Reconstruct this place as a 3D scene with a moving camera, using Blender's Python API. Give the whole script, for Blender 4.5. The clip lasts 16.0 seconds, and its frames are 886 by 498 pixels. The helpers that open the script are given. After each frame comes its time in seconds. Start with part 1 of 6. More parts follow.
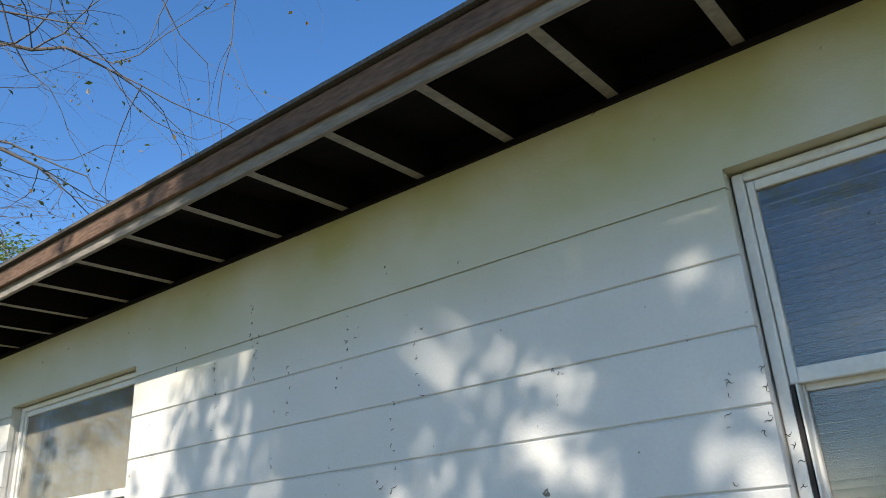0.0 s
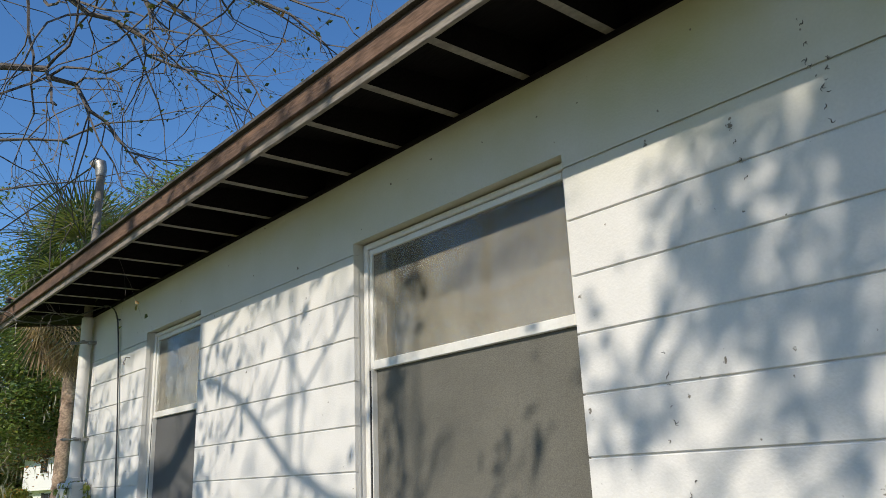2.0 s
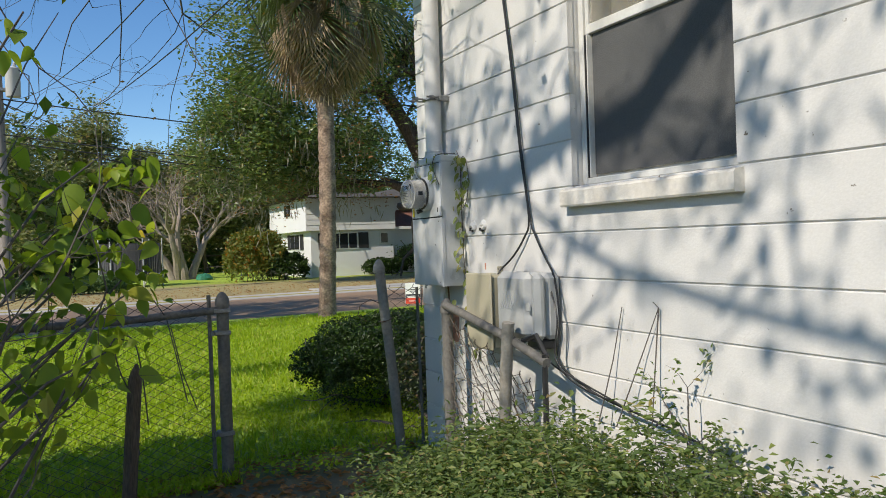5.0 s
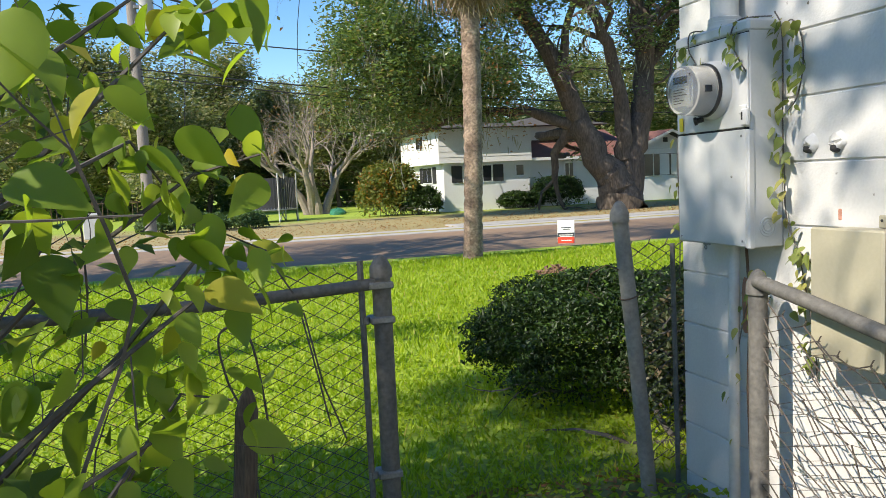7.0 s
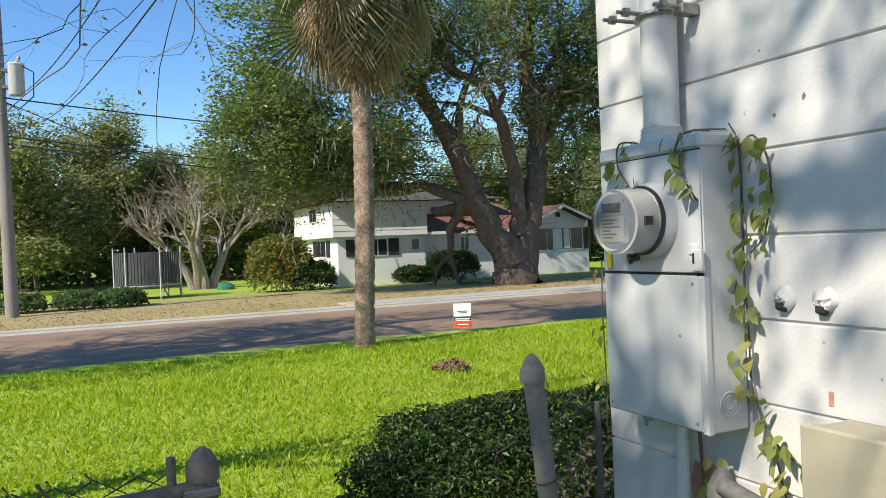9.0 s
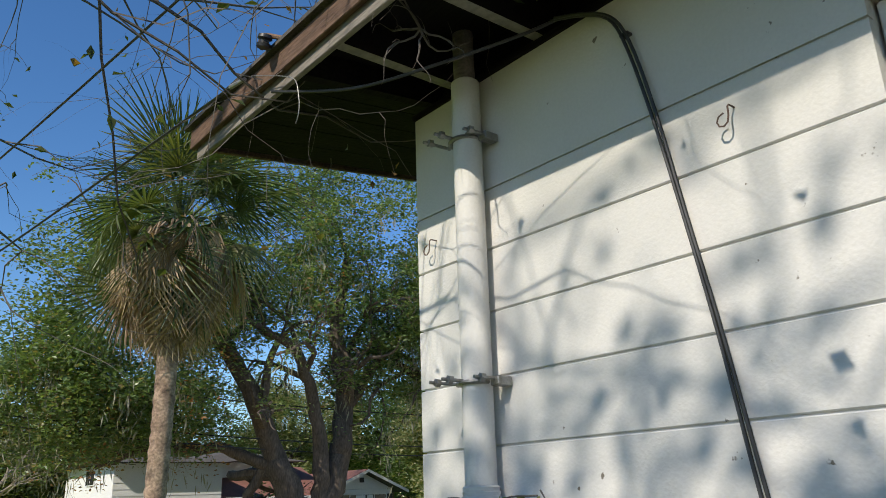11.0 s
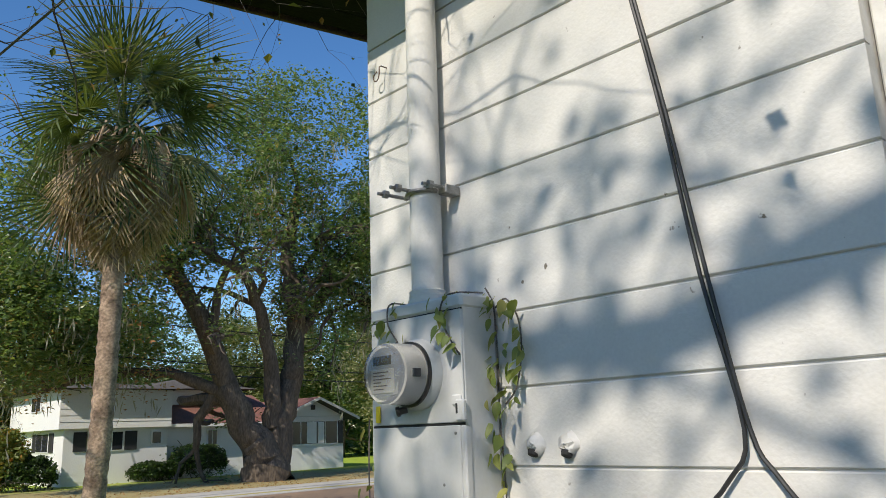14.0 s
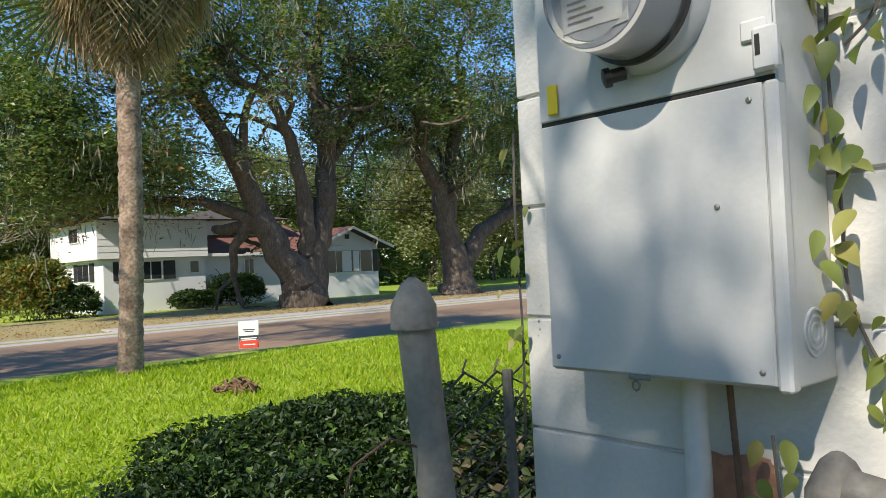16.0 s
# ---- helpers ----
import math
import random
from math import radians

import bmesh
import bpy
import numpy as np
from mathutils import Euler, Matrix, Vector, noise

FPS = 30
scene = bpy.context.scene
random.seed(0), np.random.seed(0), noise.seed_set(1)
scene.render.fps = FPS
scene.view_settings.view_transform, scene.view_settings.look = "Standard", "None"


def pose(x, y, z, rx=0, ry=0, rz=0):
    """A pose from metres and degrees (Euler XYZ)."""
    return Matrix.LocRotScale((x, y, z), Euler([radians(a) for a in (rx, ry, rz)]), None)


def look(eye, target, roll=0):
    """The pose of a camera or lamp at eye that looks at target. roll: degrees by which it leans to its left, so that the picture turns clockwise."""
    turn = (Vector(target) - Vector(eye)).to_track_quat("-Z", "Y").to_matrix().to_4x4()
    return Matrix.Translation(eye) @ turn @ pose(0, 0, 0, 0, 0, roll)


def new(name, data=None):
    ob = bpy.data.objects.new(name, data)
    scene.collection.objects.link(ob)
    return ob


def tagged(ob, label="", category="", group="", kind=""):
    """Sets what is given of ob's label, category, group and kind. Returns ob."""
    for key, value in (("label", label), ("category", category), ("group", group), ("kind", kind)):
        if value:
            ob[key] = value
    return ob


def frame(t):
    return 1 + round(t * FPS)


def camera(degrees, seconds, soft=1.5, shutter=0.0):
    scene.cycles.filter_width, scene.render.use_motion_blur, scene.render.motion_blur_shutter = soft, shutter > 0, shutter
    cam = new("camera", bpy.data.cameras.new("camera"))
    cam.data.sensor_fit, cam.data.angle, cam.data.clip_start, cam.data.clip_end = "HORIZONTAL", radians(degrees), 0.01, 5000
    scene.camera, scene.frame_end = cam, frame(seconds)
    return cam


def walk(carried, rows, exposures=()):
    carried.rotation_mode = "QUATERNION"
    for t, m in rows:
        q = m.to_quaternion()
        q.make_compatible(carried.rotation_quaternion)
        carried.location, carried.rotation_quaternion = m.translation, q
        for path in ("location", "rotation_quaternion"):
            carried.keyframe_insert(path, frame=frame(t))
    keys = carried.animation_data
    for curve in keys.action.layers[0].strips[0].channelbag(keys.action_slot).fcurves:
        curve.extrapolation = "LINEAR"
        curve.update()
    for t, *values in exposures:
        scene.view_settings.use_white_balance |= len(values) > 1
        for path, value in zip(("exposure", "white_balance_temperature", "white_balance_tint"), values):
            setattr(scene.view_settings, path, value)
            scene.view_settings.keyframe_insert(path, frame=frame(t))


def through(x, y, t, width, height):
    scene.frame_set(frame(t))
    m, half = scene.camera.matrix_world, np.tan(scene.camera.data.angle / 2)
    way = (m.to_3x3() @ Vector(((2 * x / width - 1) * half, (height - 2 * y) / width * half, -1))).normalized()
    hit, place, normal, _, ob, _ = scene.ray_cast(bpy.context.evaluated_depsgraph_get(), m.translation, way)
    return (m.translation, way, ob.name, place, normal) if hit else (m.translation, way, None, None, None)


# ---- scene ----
cam = camera(59.4, 16.0, soft=0.9)
PATH = [
    (0, (-0.359, 0.104, 1.775), (-1.486, 1.583, 2.512), -3.5),
    (0.5, (-0.824, 0.114, 1.727), (-2.04, 1.546, 2.414), -3.7),
    (1, (-1.299, 0.123, 1.671), (-2.596, 1.484, 2.352), -2.4),
    (1.5, (-1.734, 0.078, 1.673), (-3.103, 1.396, 2.298), -2.4),
    (2, (-2.249, 0.105, 1.638), (-3.684, 1.376, 2.206), -2.5),
    (2.5, (-2.742, 0.06, 1.559), (-4.249, 1.279, 2.052), -2.3),
    (3, (-3.204, 0.029, 1.44), (-4.78, 1.199, 1.827), -2.2),
    (3.5, (-3.691, -0.002, 1.39), (-5.329, 1.115, 1.656), -2.3),
    (4, (-4.162, -0.005, 1.353), (-5.854, 1.05, 1.509), -2.1),
    (4.5, (-4.619, 0.062, 1.296), (-6.354, 1.055, 1.357), -1.9),
    (5, (-5.108, 0.123, 1.261), (-6.892, 1.025, 1.24), -2.0),
    (7.5, (-7.15, 0.471, 1.292), (-9.056, 1.047, 1.105), -2.6),
    (8, (-7.38, 0.606, 1.342), (-9.273, 1.227, 1.17), -2.8),
    (8.5, (-7.492, 0.715, 1.43), (-9.356, 1.43, 1.314), -2.4),
    (9, (-7.504, 0.703, 1.493), (-9.315, 1.553, 1.478), -2.3),
    (9.5, (-7.524, 0.72, 1.605), (-9.258, 1.706, 1.749), -2.2),
    (10, (-7.415, 0.621, 1.753), (-9.049, 1.723, 2.093), -1.7),
    (12.5, (-7.38, 0.529, 1.671), (-8.741, 1.803, 2.395), -2.5),
    (13, (-7.403, 0.597, 1.54), (-8.771, 1.874, 2.243), -1.9),
    (13.5, (-7.44, 0.614, 1.439), (-8.82, 1.924, 2.054), -1.7),
    (14, (-7.46, 0.612, 1.379), (-8.875, 1.952, 1.833), -2.1),
    (14.5, (-7.568, 0.698, 1.292), (-9.001, 2.058, 1.598), -2.2),
    (15, (-7.788, 0.858, 1.245), (-9.238, 2.222, 1.435), -2.2),
    (15.5, (-8.103, 0.981, 1.196), (-9.576, 2.33, 1.296), -2.0),
    (16, (-8.475, 1.117, 1.184), (-9.986, 2.427, 1.22), -2.6),
]
walk(cam, [(t, look(eye, target, roll)) for t, eye, target, roll in PATH], [(t, e, 6650, 10.3) for t, e in ((0, 0.6), (0.5, 0.46), (1, 0.37), (2, 0.1), (3, 0.0), (4, -0.05), (5, 0.0), (7.5, 0.60), (8.5, 0.53), (9.5, 0.28), (10.2, 0.12), (12.5, 0.03), (14.5, 0.12), (15.5, 0.26), (16, 0.38))])

# ---- light ----
SUN = Vector((0.34, -1.0, 0.86)).normalized()
world = bpy.data.worlds.new("sky")
scene.world = world
world.use_nodes = True
wn = world.node_tree
sky = wn.nodes.new("ShaderNodeTexSky")
sky.sky_type = "NISHITA"
sky.sun_disc = False
sky.sun_elevation = math.asin(SUN.z)
sky.sun_rotation = math.atan2(SUN.x, SUN.y)
sky.air_density, sky.dust_density, sky.ozone_density = 1.0, 0.1, 4.0
wn.nodes["Background"].inputs["Strength"].default_value = 0.15
deep = wn.nodes.new("ShaderNodeHueSaturation")
deep.inputs["Saturation"].default_value = 1.2
deep.inputs["Hue"].default_value = 0.503
wn.links.new(sky.outputs[0], deep.inputs["Color"])
wn.links.new(deep.outputs[0], wn.nodes["Background"].inputs["Color"])
lamp = bpy.data.lights.new("sun", "SUN")
lamp.energy, lamp.angle, lamp.color = 4.9, radians(0.5), (1.0, 0.92, 0.80)
sun = new("sun", lamp)
sun.matrix_world = look(SUN * 40, (0, 0, 0))

# ---- materials ----
def mat(name, base, other=None, rough=0.7, metal=0.0, s1=2.0, s2=45.0, bump=0.25, mixed=0.5, sharp=0.25, stretch=(1, 1, 1), fine=0.25, coat=0.0):
    """A surface in two colours by a coarse noise, with a fine grain in value and relief."""
    m = bpy.data.materials.new(name)
    m.use_nodes = True
    n, l = m.node_tree.nodes, m.node_tree.links
    b = n["Principled BSDF"]
    other = other or tuple(c * 0.7 for c in base)
    tc, mp = n.new("ShaderNodeTexCoord"), n.new("ShaderNodeMapping")
    mp.inputs["Scale"].default_value = stretch
    l.new(tc.outputs["Object"], mp.inputs["Vector"])
    a, f = n.new("ShaderNodeTexNoise"), n.new("ShaderNodeTexNoise")
    a.inputs["Scale"].default_value, a.inputs["Detail"].default_value, a.inputs["Roughness"].default_value = s1, 6, 0.62
    f.inputs["Scale"].default_value, f.inputs["Detail"].default_value = s2, 4
    for t in (a, f):
        l.new(mp.outputs[0], t.inputs["Vector"])
    r = n.new("ShaderNodeMapRange")
    r.inputs["From Min"].default_value, r.inputs["From Max"].default_value = mixed - sharp, mixed + sharp
    l.new(a.outputs["Fac"], r.inputs["Value"])
    mx = n.new("ShaderNodeMix")
    mx.data_type = "RGBA"
    mx.inputs["A"].default_value, mx.inputs["B"].default_value = (*base, 1), (*other, 1)
    l.new(r.outputs[0], mx.inputs["Factor"])
    g = n.new("ShaderNodeMapRange")
    g.inputs["From Min"].default_value, g.inputs["From Max"].default_value = 0.25, 0.75
    g.inputs["To Min"].default_value, g.inputs["To Max"].default_value = 1 - fine, 1 + fine
    l.new(f.outputs["Fac"], g.inputs["Value"])
    v = n.new("ShaderNodeVectorMath")
    v.operation = "SCALE"
    l.new(mx.outputs["Result"], v.inputs[0])
    l.new(g.outputs[0], v.inputs["Scale"])
    l.new(v.outputs[0], b.inputs["Base Color"])
    b.inputs["Roughness"].default_value, b.inputs["Metallic"].default_value = rough, metal
    b.inputs["Coat Weight"].default_value = coat
    if bump:
        bp = n.new("ShaderNodeBump")
        bp.inputs["Strength"].default_value, bp.inputs["Distance"].default_value = bump, 0.01
        l.new(f.outputs["Fac"], bp.inputs["Height"])
        l.new(bp.outputs[0], b.inputs["Normal"])
    return m


def leaf_mat(name, stops, rough=0.5, through=0.35, island=True):
    """Leaves: colours by chance from leaf to leaf, some light passing through."""
    m = bpy.data.materials.new(name)
    m.use_nodes = True
    n, l = m.node_tree.nodes, m.node_tree.links
    b = n["Principled BSDF"]
    rnd = n.new("ShaderNodeNewGeometry").outputs["Random Per Island"] if island else n.new("ShaderNodeObjectInfo").outputs["Random"]
    ramp = n.new("ShaderNodeValToRGB")
    e = ramp.color_ramp.elements
    while len(e) < len(stops):
        e.new(0.5)
    for k, (p, c) in enumerate(stops):
        e[k].position, e[k].color = p, (*c, 1)
    l.new(rnd, ramp.inputs[0])
    l.new(ramp.outputs[0], b.inputs["Base Color"])
    b.inputs["Roughness"].default_value = rough
    tr = n.new("ShaderNodeBsdfTranslucent")
    hue = n.new("ShaderNodeMix")
    hue.data_type, hue.blend_type = "RGBA", "MULTIPLY"
    hue.inputs["Factor"].default_value = 1.0
    hue.inputs["B"].default_value = (1.5, 1.5, 0.6, 1)
    l.new(ramp.outputs[0], hue.inputs["A"])
    l.new(hue.outputs["Result"], tr.inputs["Color"])
    mx = n.new("ShaderNodeMixShader")
    mx.inputs[0].default_value = through
    l.new(b.outputs[0], mx.inputs[1])
    l.new(tr.outputs[0], mx.inputs[2])
    l.new(mx.outputs[0], n["Material Output"].inputs["Surface"])
    return m


def wall_paint():
    """White paint on block: dirt runs, painted-in olive bounce light in patches that thicken towards the top course,
    hairline pits.
    """
    m = mat("white_block_paint", (0.64, 0.63, 0.605), (0.56, 0.55, 0.52), rough=0.75, s1=1.3, s2=110, bump=0.14, fine=0.04)
    n, l = m.node_tree.nodes, m.node_tree.links
    b = n["Principled BSDF"]
    src = b.inputs["Base Color"].links[0].from_socket
    tc = n.new("ShaderNodeTexCoord")
    sep = n.new("ShaderNodeSeparateXYZ")
    l.new(tc.outputs["Object"], sep.inputs[0])
    # olive tint for light bounced off the grass, stronger towards the top
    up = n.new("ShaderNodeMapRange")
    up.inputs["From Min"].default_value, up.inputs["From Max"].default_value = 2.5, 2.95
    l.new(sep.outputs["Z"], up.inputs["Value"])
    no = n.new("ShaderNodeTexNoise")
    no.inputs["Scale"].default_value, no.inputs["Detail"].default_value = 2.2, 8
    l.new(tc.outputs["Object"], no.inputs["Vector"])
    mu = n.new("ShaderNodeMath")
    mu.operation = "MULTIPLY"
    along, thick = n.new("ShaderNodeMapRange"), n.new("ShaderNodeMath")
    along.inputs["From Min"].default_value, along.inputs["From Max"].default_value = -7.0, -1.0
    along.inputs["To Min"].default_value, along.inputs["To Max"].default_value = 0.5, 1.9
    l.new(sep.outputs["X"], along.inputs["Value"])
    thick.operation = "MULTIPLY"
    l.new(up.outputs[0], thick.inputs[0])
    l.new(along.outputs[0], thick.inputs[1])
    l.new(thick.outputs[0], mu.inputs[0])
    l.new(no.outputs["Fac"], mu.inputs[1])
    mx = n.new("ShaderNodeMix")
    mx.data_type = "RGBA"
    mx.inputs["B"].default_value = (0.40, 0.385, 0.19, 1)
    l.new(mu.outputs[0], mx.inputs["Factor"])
    l.new(src, mx.inputs["A"])
    # small dark specks of mildew and insect remains
    vo = n.new("ShaderNodeTexNoise")
    vo.inputs["Scale"].default_value, vo.inputs["Detail"].default_value = 24, 3
    l.new(tc.outputs["Object"], vo.inputs["Vector"])
    sp = n.new("ShaderNodeMapRange")
    sp.inputs["From Min"].default_value, sp.inputs["From Max"].default_value = 0.735, 0.77
    l.new(vo.outputs["Fac"], sp.inputs["Value"])
    m2 = n.new("ShaderNodeMix")
    m2.data_type = "RGBA"
    m2.inputs["B"].default_value = (0.16, 0.14, 0.11, 1)
    l.new(sp.outputs[0], m2.inputs["Factor"])
    l.new(mx.outputs["Result"], m2.inputs["A"])
    l.new(m2.outputs["Result"], b.inputs["Base Color"])
    return m


def glass_mat(name, dust, tint=(0.62, 0.62, 0.55)):
    """Window glass with a film of dust."""
    m = bpy.data.materials.new(name)
    m.use_nodes = True
    n, l = m.node_tree.nodes, m.node_tree.links
    b = n["Principled BSDF"]
    b.inputs["Base Color"].default_value = (1, 1, 1, 1)
    b.inputs["Roughness"].default_value, b.inputs["IOR"].default_value = 0.03, 1.5
    b.inputs["Transmission Weight"].default_value = 1.0
    d = n.new("ShaderNodeBsdfDiffuse")
    d.inputs["Color"].default_value = (*tint, 1)
    tc, no, r = n.new("ShaderNodeTexCoord"), n.new("ShaderNodeTexNoise"), n.new("ShaderNodeMapRange")
    no.inputs["Scale"].default_value, no.inputs["Detail"].default_value = 3.5, 7
    r.inputs["From Min"].default_value, r.inputs["From Max"].default_value = 0.3, 0.7
    r.inputs["To Min"].default_value, r.inputs["To Max"].default_value = dust * 0.6, dust * 1.4
    l.new(tc.outputs["Object"], no.inputs["Vector"])
    l.new(no.outputs["Fac"], r.inputs["Value"])
    mx = n.new("ShaderNodeMixShader")
    l.new(r.outputs[0], mx.inputs[0])
    l.new(b.outputs[0], mx.inputs[1])
    l.new(d.outputs[0], mx.inputs[2])
    l.new(mx.outputs[0], n["Material Output"].inputs["Surface"])
    return m


PAINT = wall_paint()
TRIM = mat("white_trim_paint", (0.64, 0.635, 0.60), (0.50, 0.48, 0.42), 0.5, s1=5, s2=60, fine=0.06, bump=0.1, mixed=0.62)
SILL = mat("weathered_sill_paint", (0.72, 0.69, 0.62), (0.50, 0.46, 0.40), 0.7, s1=7, s2=50, fine=0.1, mixed=0.58)
GREYBOX = mat("grey_enamel", (0.56, 0.565, 0.56), (0.50, 0.50, 0.48), 0.42, s1=4, s2=90, fine=0.03, bump=0.05)
GREYPLASTIC = mat("grey_plastic", (0.43, 0.44, 0.43), (0.37, 0.37, 0.355), 0.5, s1=4, s2=90, fine=0.04, bump=0.05)
BEIGE = mat("beige_plastic", (0.43, 0.395, 0.285), (0.36, 0.33, 0.235), 0.5, s1=3, s2=80, fine=0.04, bump=0.05)
STEEL = mat("galvanised_steel", (0.36, 0.36, 0.35), (0.22, 0.21, 0.19), 0.5, 0.75, s1=14, s2=120, fine=0.15)
RUST = mat("rusty_steel", (0.13, 0.10, 0.08), (0.20, 0.11, 0.06), 0.8, 0.3, s1=9, s2=90)
WIRE = mat("weathered_wire", (0.07, 0.068, 0.06), (0.11, 0.08, 0.06), 0.7, 0.2, s1=9, s2=90)
BLACK = mat("black_cable", (0.015, 0.015, 0.016), (0.03, 0.03, 0.03), 0.45, s1=8, s2=80, bump=0.05)
DARKGAP = mat("dark_seam", (0.02, 0.02, 0.02), None, 0.8)
FASCIA = mat("weathered_brown_fascia", (0.16, 0.10, 0.07), (0.07, 0.052, 0.045), 0.8, s1=4, s2=30, stretch=(0.6, 3, 3), mixed=0.55, fine=0.35)
SUBFASCIA = mat("grey_brown_board", (0.25, 0.22, 0.185), (0.13, 0.115, 0.10), 0.85, s1=4, s2=35, stretch=(0.5, 3, 3), fine=0.3)
# rafter tone with bounced light painted in, seen on the undersides only
RAFTER = mat("bounce_lit_rafter", (0.26, 0.24, 0.21), (0.16, 0.14, 0.12), 0.85, s1=6, s2=40, fine=0.25)
# near-black because the deep shade under the eave is put into the colour
DECK = mat("shade_dark_roof_deck", (0.012, 0.010, 0.010), (0.008, 0.007, 0.007), 0.9, s1=3, s2=30, stretch=(0.4, 3, 3), fine=0.4)
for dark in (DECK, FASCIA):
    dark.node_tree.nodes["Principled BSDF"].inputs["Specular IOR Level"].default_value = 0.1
SHINGLE = mat("dark_shingle", (0.06, 0.055, 0.05), (0.10, 0.09, 0.08), 0.95, s1=8, s2=120, fine=0.5)
CURTAIN = mat("dusty_curtain", (0.12, 0.115, 0.10), (0.075, 0.073, 0.065), 0.9, s1=2.5, s2=60, stretch=(1, 1, 0.5))
SCREEN = mat("insect_screen", (0.075, 0.076, 0.075), (0.10, 0.10, 0.098), 0.8, s1=3, s2=250, fine=0.3)
DUSTYSCREEN = mat("dusty_insect_screen", (0.125, 0.12, 0.10), (0.09, 0.087, 0.073), 0.85, s1=2.2, s2=220, fine=0.3)
BLIND = mat("slat_blind", (0.06, 0.057, 0.05), None, 0.6)
ROOM = mat("room_plaster", (0.35, 0.33, 0.3), None, 0.9)
GLASS = glass_mat("dusty_glass", 0.34, (0.26, 0.25, 0.205))
GLASS2 = glass_mat("cleaner_glass", 0.05)
BRICK = mat("bare_terracotta", (0.50, 0.24, 0.16), (0.38, 0.20, 0.14), 0.9, s1=9, s2=60)
WOODPOST = mat("rotten_wood", (0.07, 0.055, 0.045), (0.13, 0.10, 0.075), 0.95, s1=6, s2=40, stretch=(4, 4, 0.6), fine=0.4)
BARK = mat("oak_bark", (0.15, 0.115, 0.088), (0.055, 0.044, 0.036), 0.95, s1=3, s2=14, stretch=(1.5, 1.5, 0.4), bump=0.7, fine=0.5)
PALEBARK = mat("smooth_pale_bark", (0.34, 0.28, 0.23), (0.20, 0.165, 0.135), 0.9, s1=2, s2=20, bump=0.5)
TWIGBARK = mat("grey_twig_bark", (0.13, 0.115, 0.105), (0.08, 0.07, 0.06), 0.9, s1=4, s2=30)
PALMBARK = mat("palm_bark", (0.34, 0.245, 0.18), (0.15, 0.10, 0.072), 0.95, s1=2.5, s2=12, stretch=(2.0, 2.0, 2.4), bump=1.0, fine=0.5, sharp=0.14)
ASPHALT = mat("worn_asphalt", (0.34, 0.225, 0.135), (0.22, 0.15, 0.10), 0.92, s1=0.35, s2=40, fine=0.2, stretch=(1, 0.35, 1))
CONCRETE = mat("kerb_concrete", (0.46, 0.44, 0.40), (0.34, 0.32, 0.29), 0.9, s1=1.5, s2=40, fine=0.12)
SIDING = mat("white_siding", (0.74, 0.745, 0.74), (0.66, 0.665, 0.66), 0.7, s1=0.6, s2=20, fine=0.05)
REDROOF = mat("red_brown_roof", (0.24, 0.10, 0.075), (0.15, 0.075, 0.06), 0.9, s1=1.2, s2=25, fine=0.35)
DARKWIN = mat("dark_window_glass", (0.03, 0.033, 0.04), None, 0.12, s1=1, bump=0)
SHUTTER = mat("dark_shutter", (0.03, 0.03, 0.032), None, 0.6)
POLEWOOD = mat("grey_pole_wood", (0.30, 0.27, 0.24), (0.20, 0.18, 0.16), 0.9, s1=3, s2=30, stretch=(3, 3, 0.3))
SIGNWHITE = mat("white_sign_board", (0.82, 0.82, 0.80), (0.78, 0.78, 0.76), 0.5, bump=0, fine=0.02)
SIGNRED = mat("red_sign_print", (0.66, 0.07, 0.04), (0.60, 0.06, 0.03), 0.5, bump=0, fine=0.02)
SIGNBLACK = mat("black_sign_print", (0.05, 0.05, 0.06), None, 0.5, bump=0, fine=0.02)
YELLOW = mat("yellow_tag", (0.70, 0.55, 0.02), (0.62, 0.48, 0.02), 0.45, bump=0, fine=0.03)
MOSS = leaf_mat("hanging_moss", [(0, (0.224, 0.224, 0.168)), (1, (0.336, 0.322, 0.252))], 0.9, 0.3)
OAKLEAF = leaf_mat("oak_leaf", [(0, (0.066, 0.115, 0.045)), (0.55, (0.135, 0.205, 0.075)), (0.9, (0.225, 0.295, 0.115)), (1.0, (0.320, 0.250, 0.120))], 0.36, 0.46)
BROWNLEAF = leaf_mat("dry_leaf", [(0, (0.250, 0.118, 0.047)), (0.6, (0.374, 0.187, 0.078)), (1, (0.187, 0.156, 0.062))], 0.7, 0.35)
WOODLEAF = leaf_mat("woods_leaf", [(0, (0.105, 0.140, 0.058)), (0.5, (0.190, 0.225, 0.098)), (0.85, (0.300, 0.300, 0.165)), (1, (0.430, 0.370, 0.255))], 0.6, 0.4)
PINELEAF = leaf_mat("dark_woods_leaf", [(0, (0.067, 0.128, 0.050)), (1, (0.154, 0.230, 0.086))], 0.6, 0.4)
SHRUBLEAF = leaf_mat("shrub_leaf", [(0, (0.090, 0.156, 0.026)), (0.6, (0.168, 0.240, 0.042)), (0.93, (0.264, 0.312, 0.060)), (1, (0.408, 0.312, 0.048))], 0.45, 0.5)
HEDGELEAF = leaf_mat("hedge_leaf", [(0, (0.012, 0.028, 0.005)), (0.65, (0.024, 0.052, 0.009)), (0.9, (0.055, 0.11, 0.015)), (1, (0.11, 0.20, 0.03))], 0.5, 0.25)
COVERLEAF = leaf_mat("ground_cover_leaf", [(0, (0.070, 0.120, 0.034)), (0.6, (0.135, 0.195, 0.055)), (0.9, (0.235, 0.285, 0.090)), (1, (0.340, 0.245, 0.120))], 0.55, 0.4)
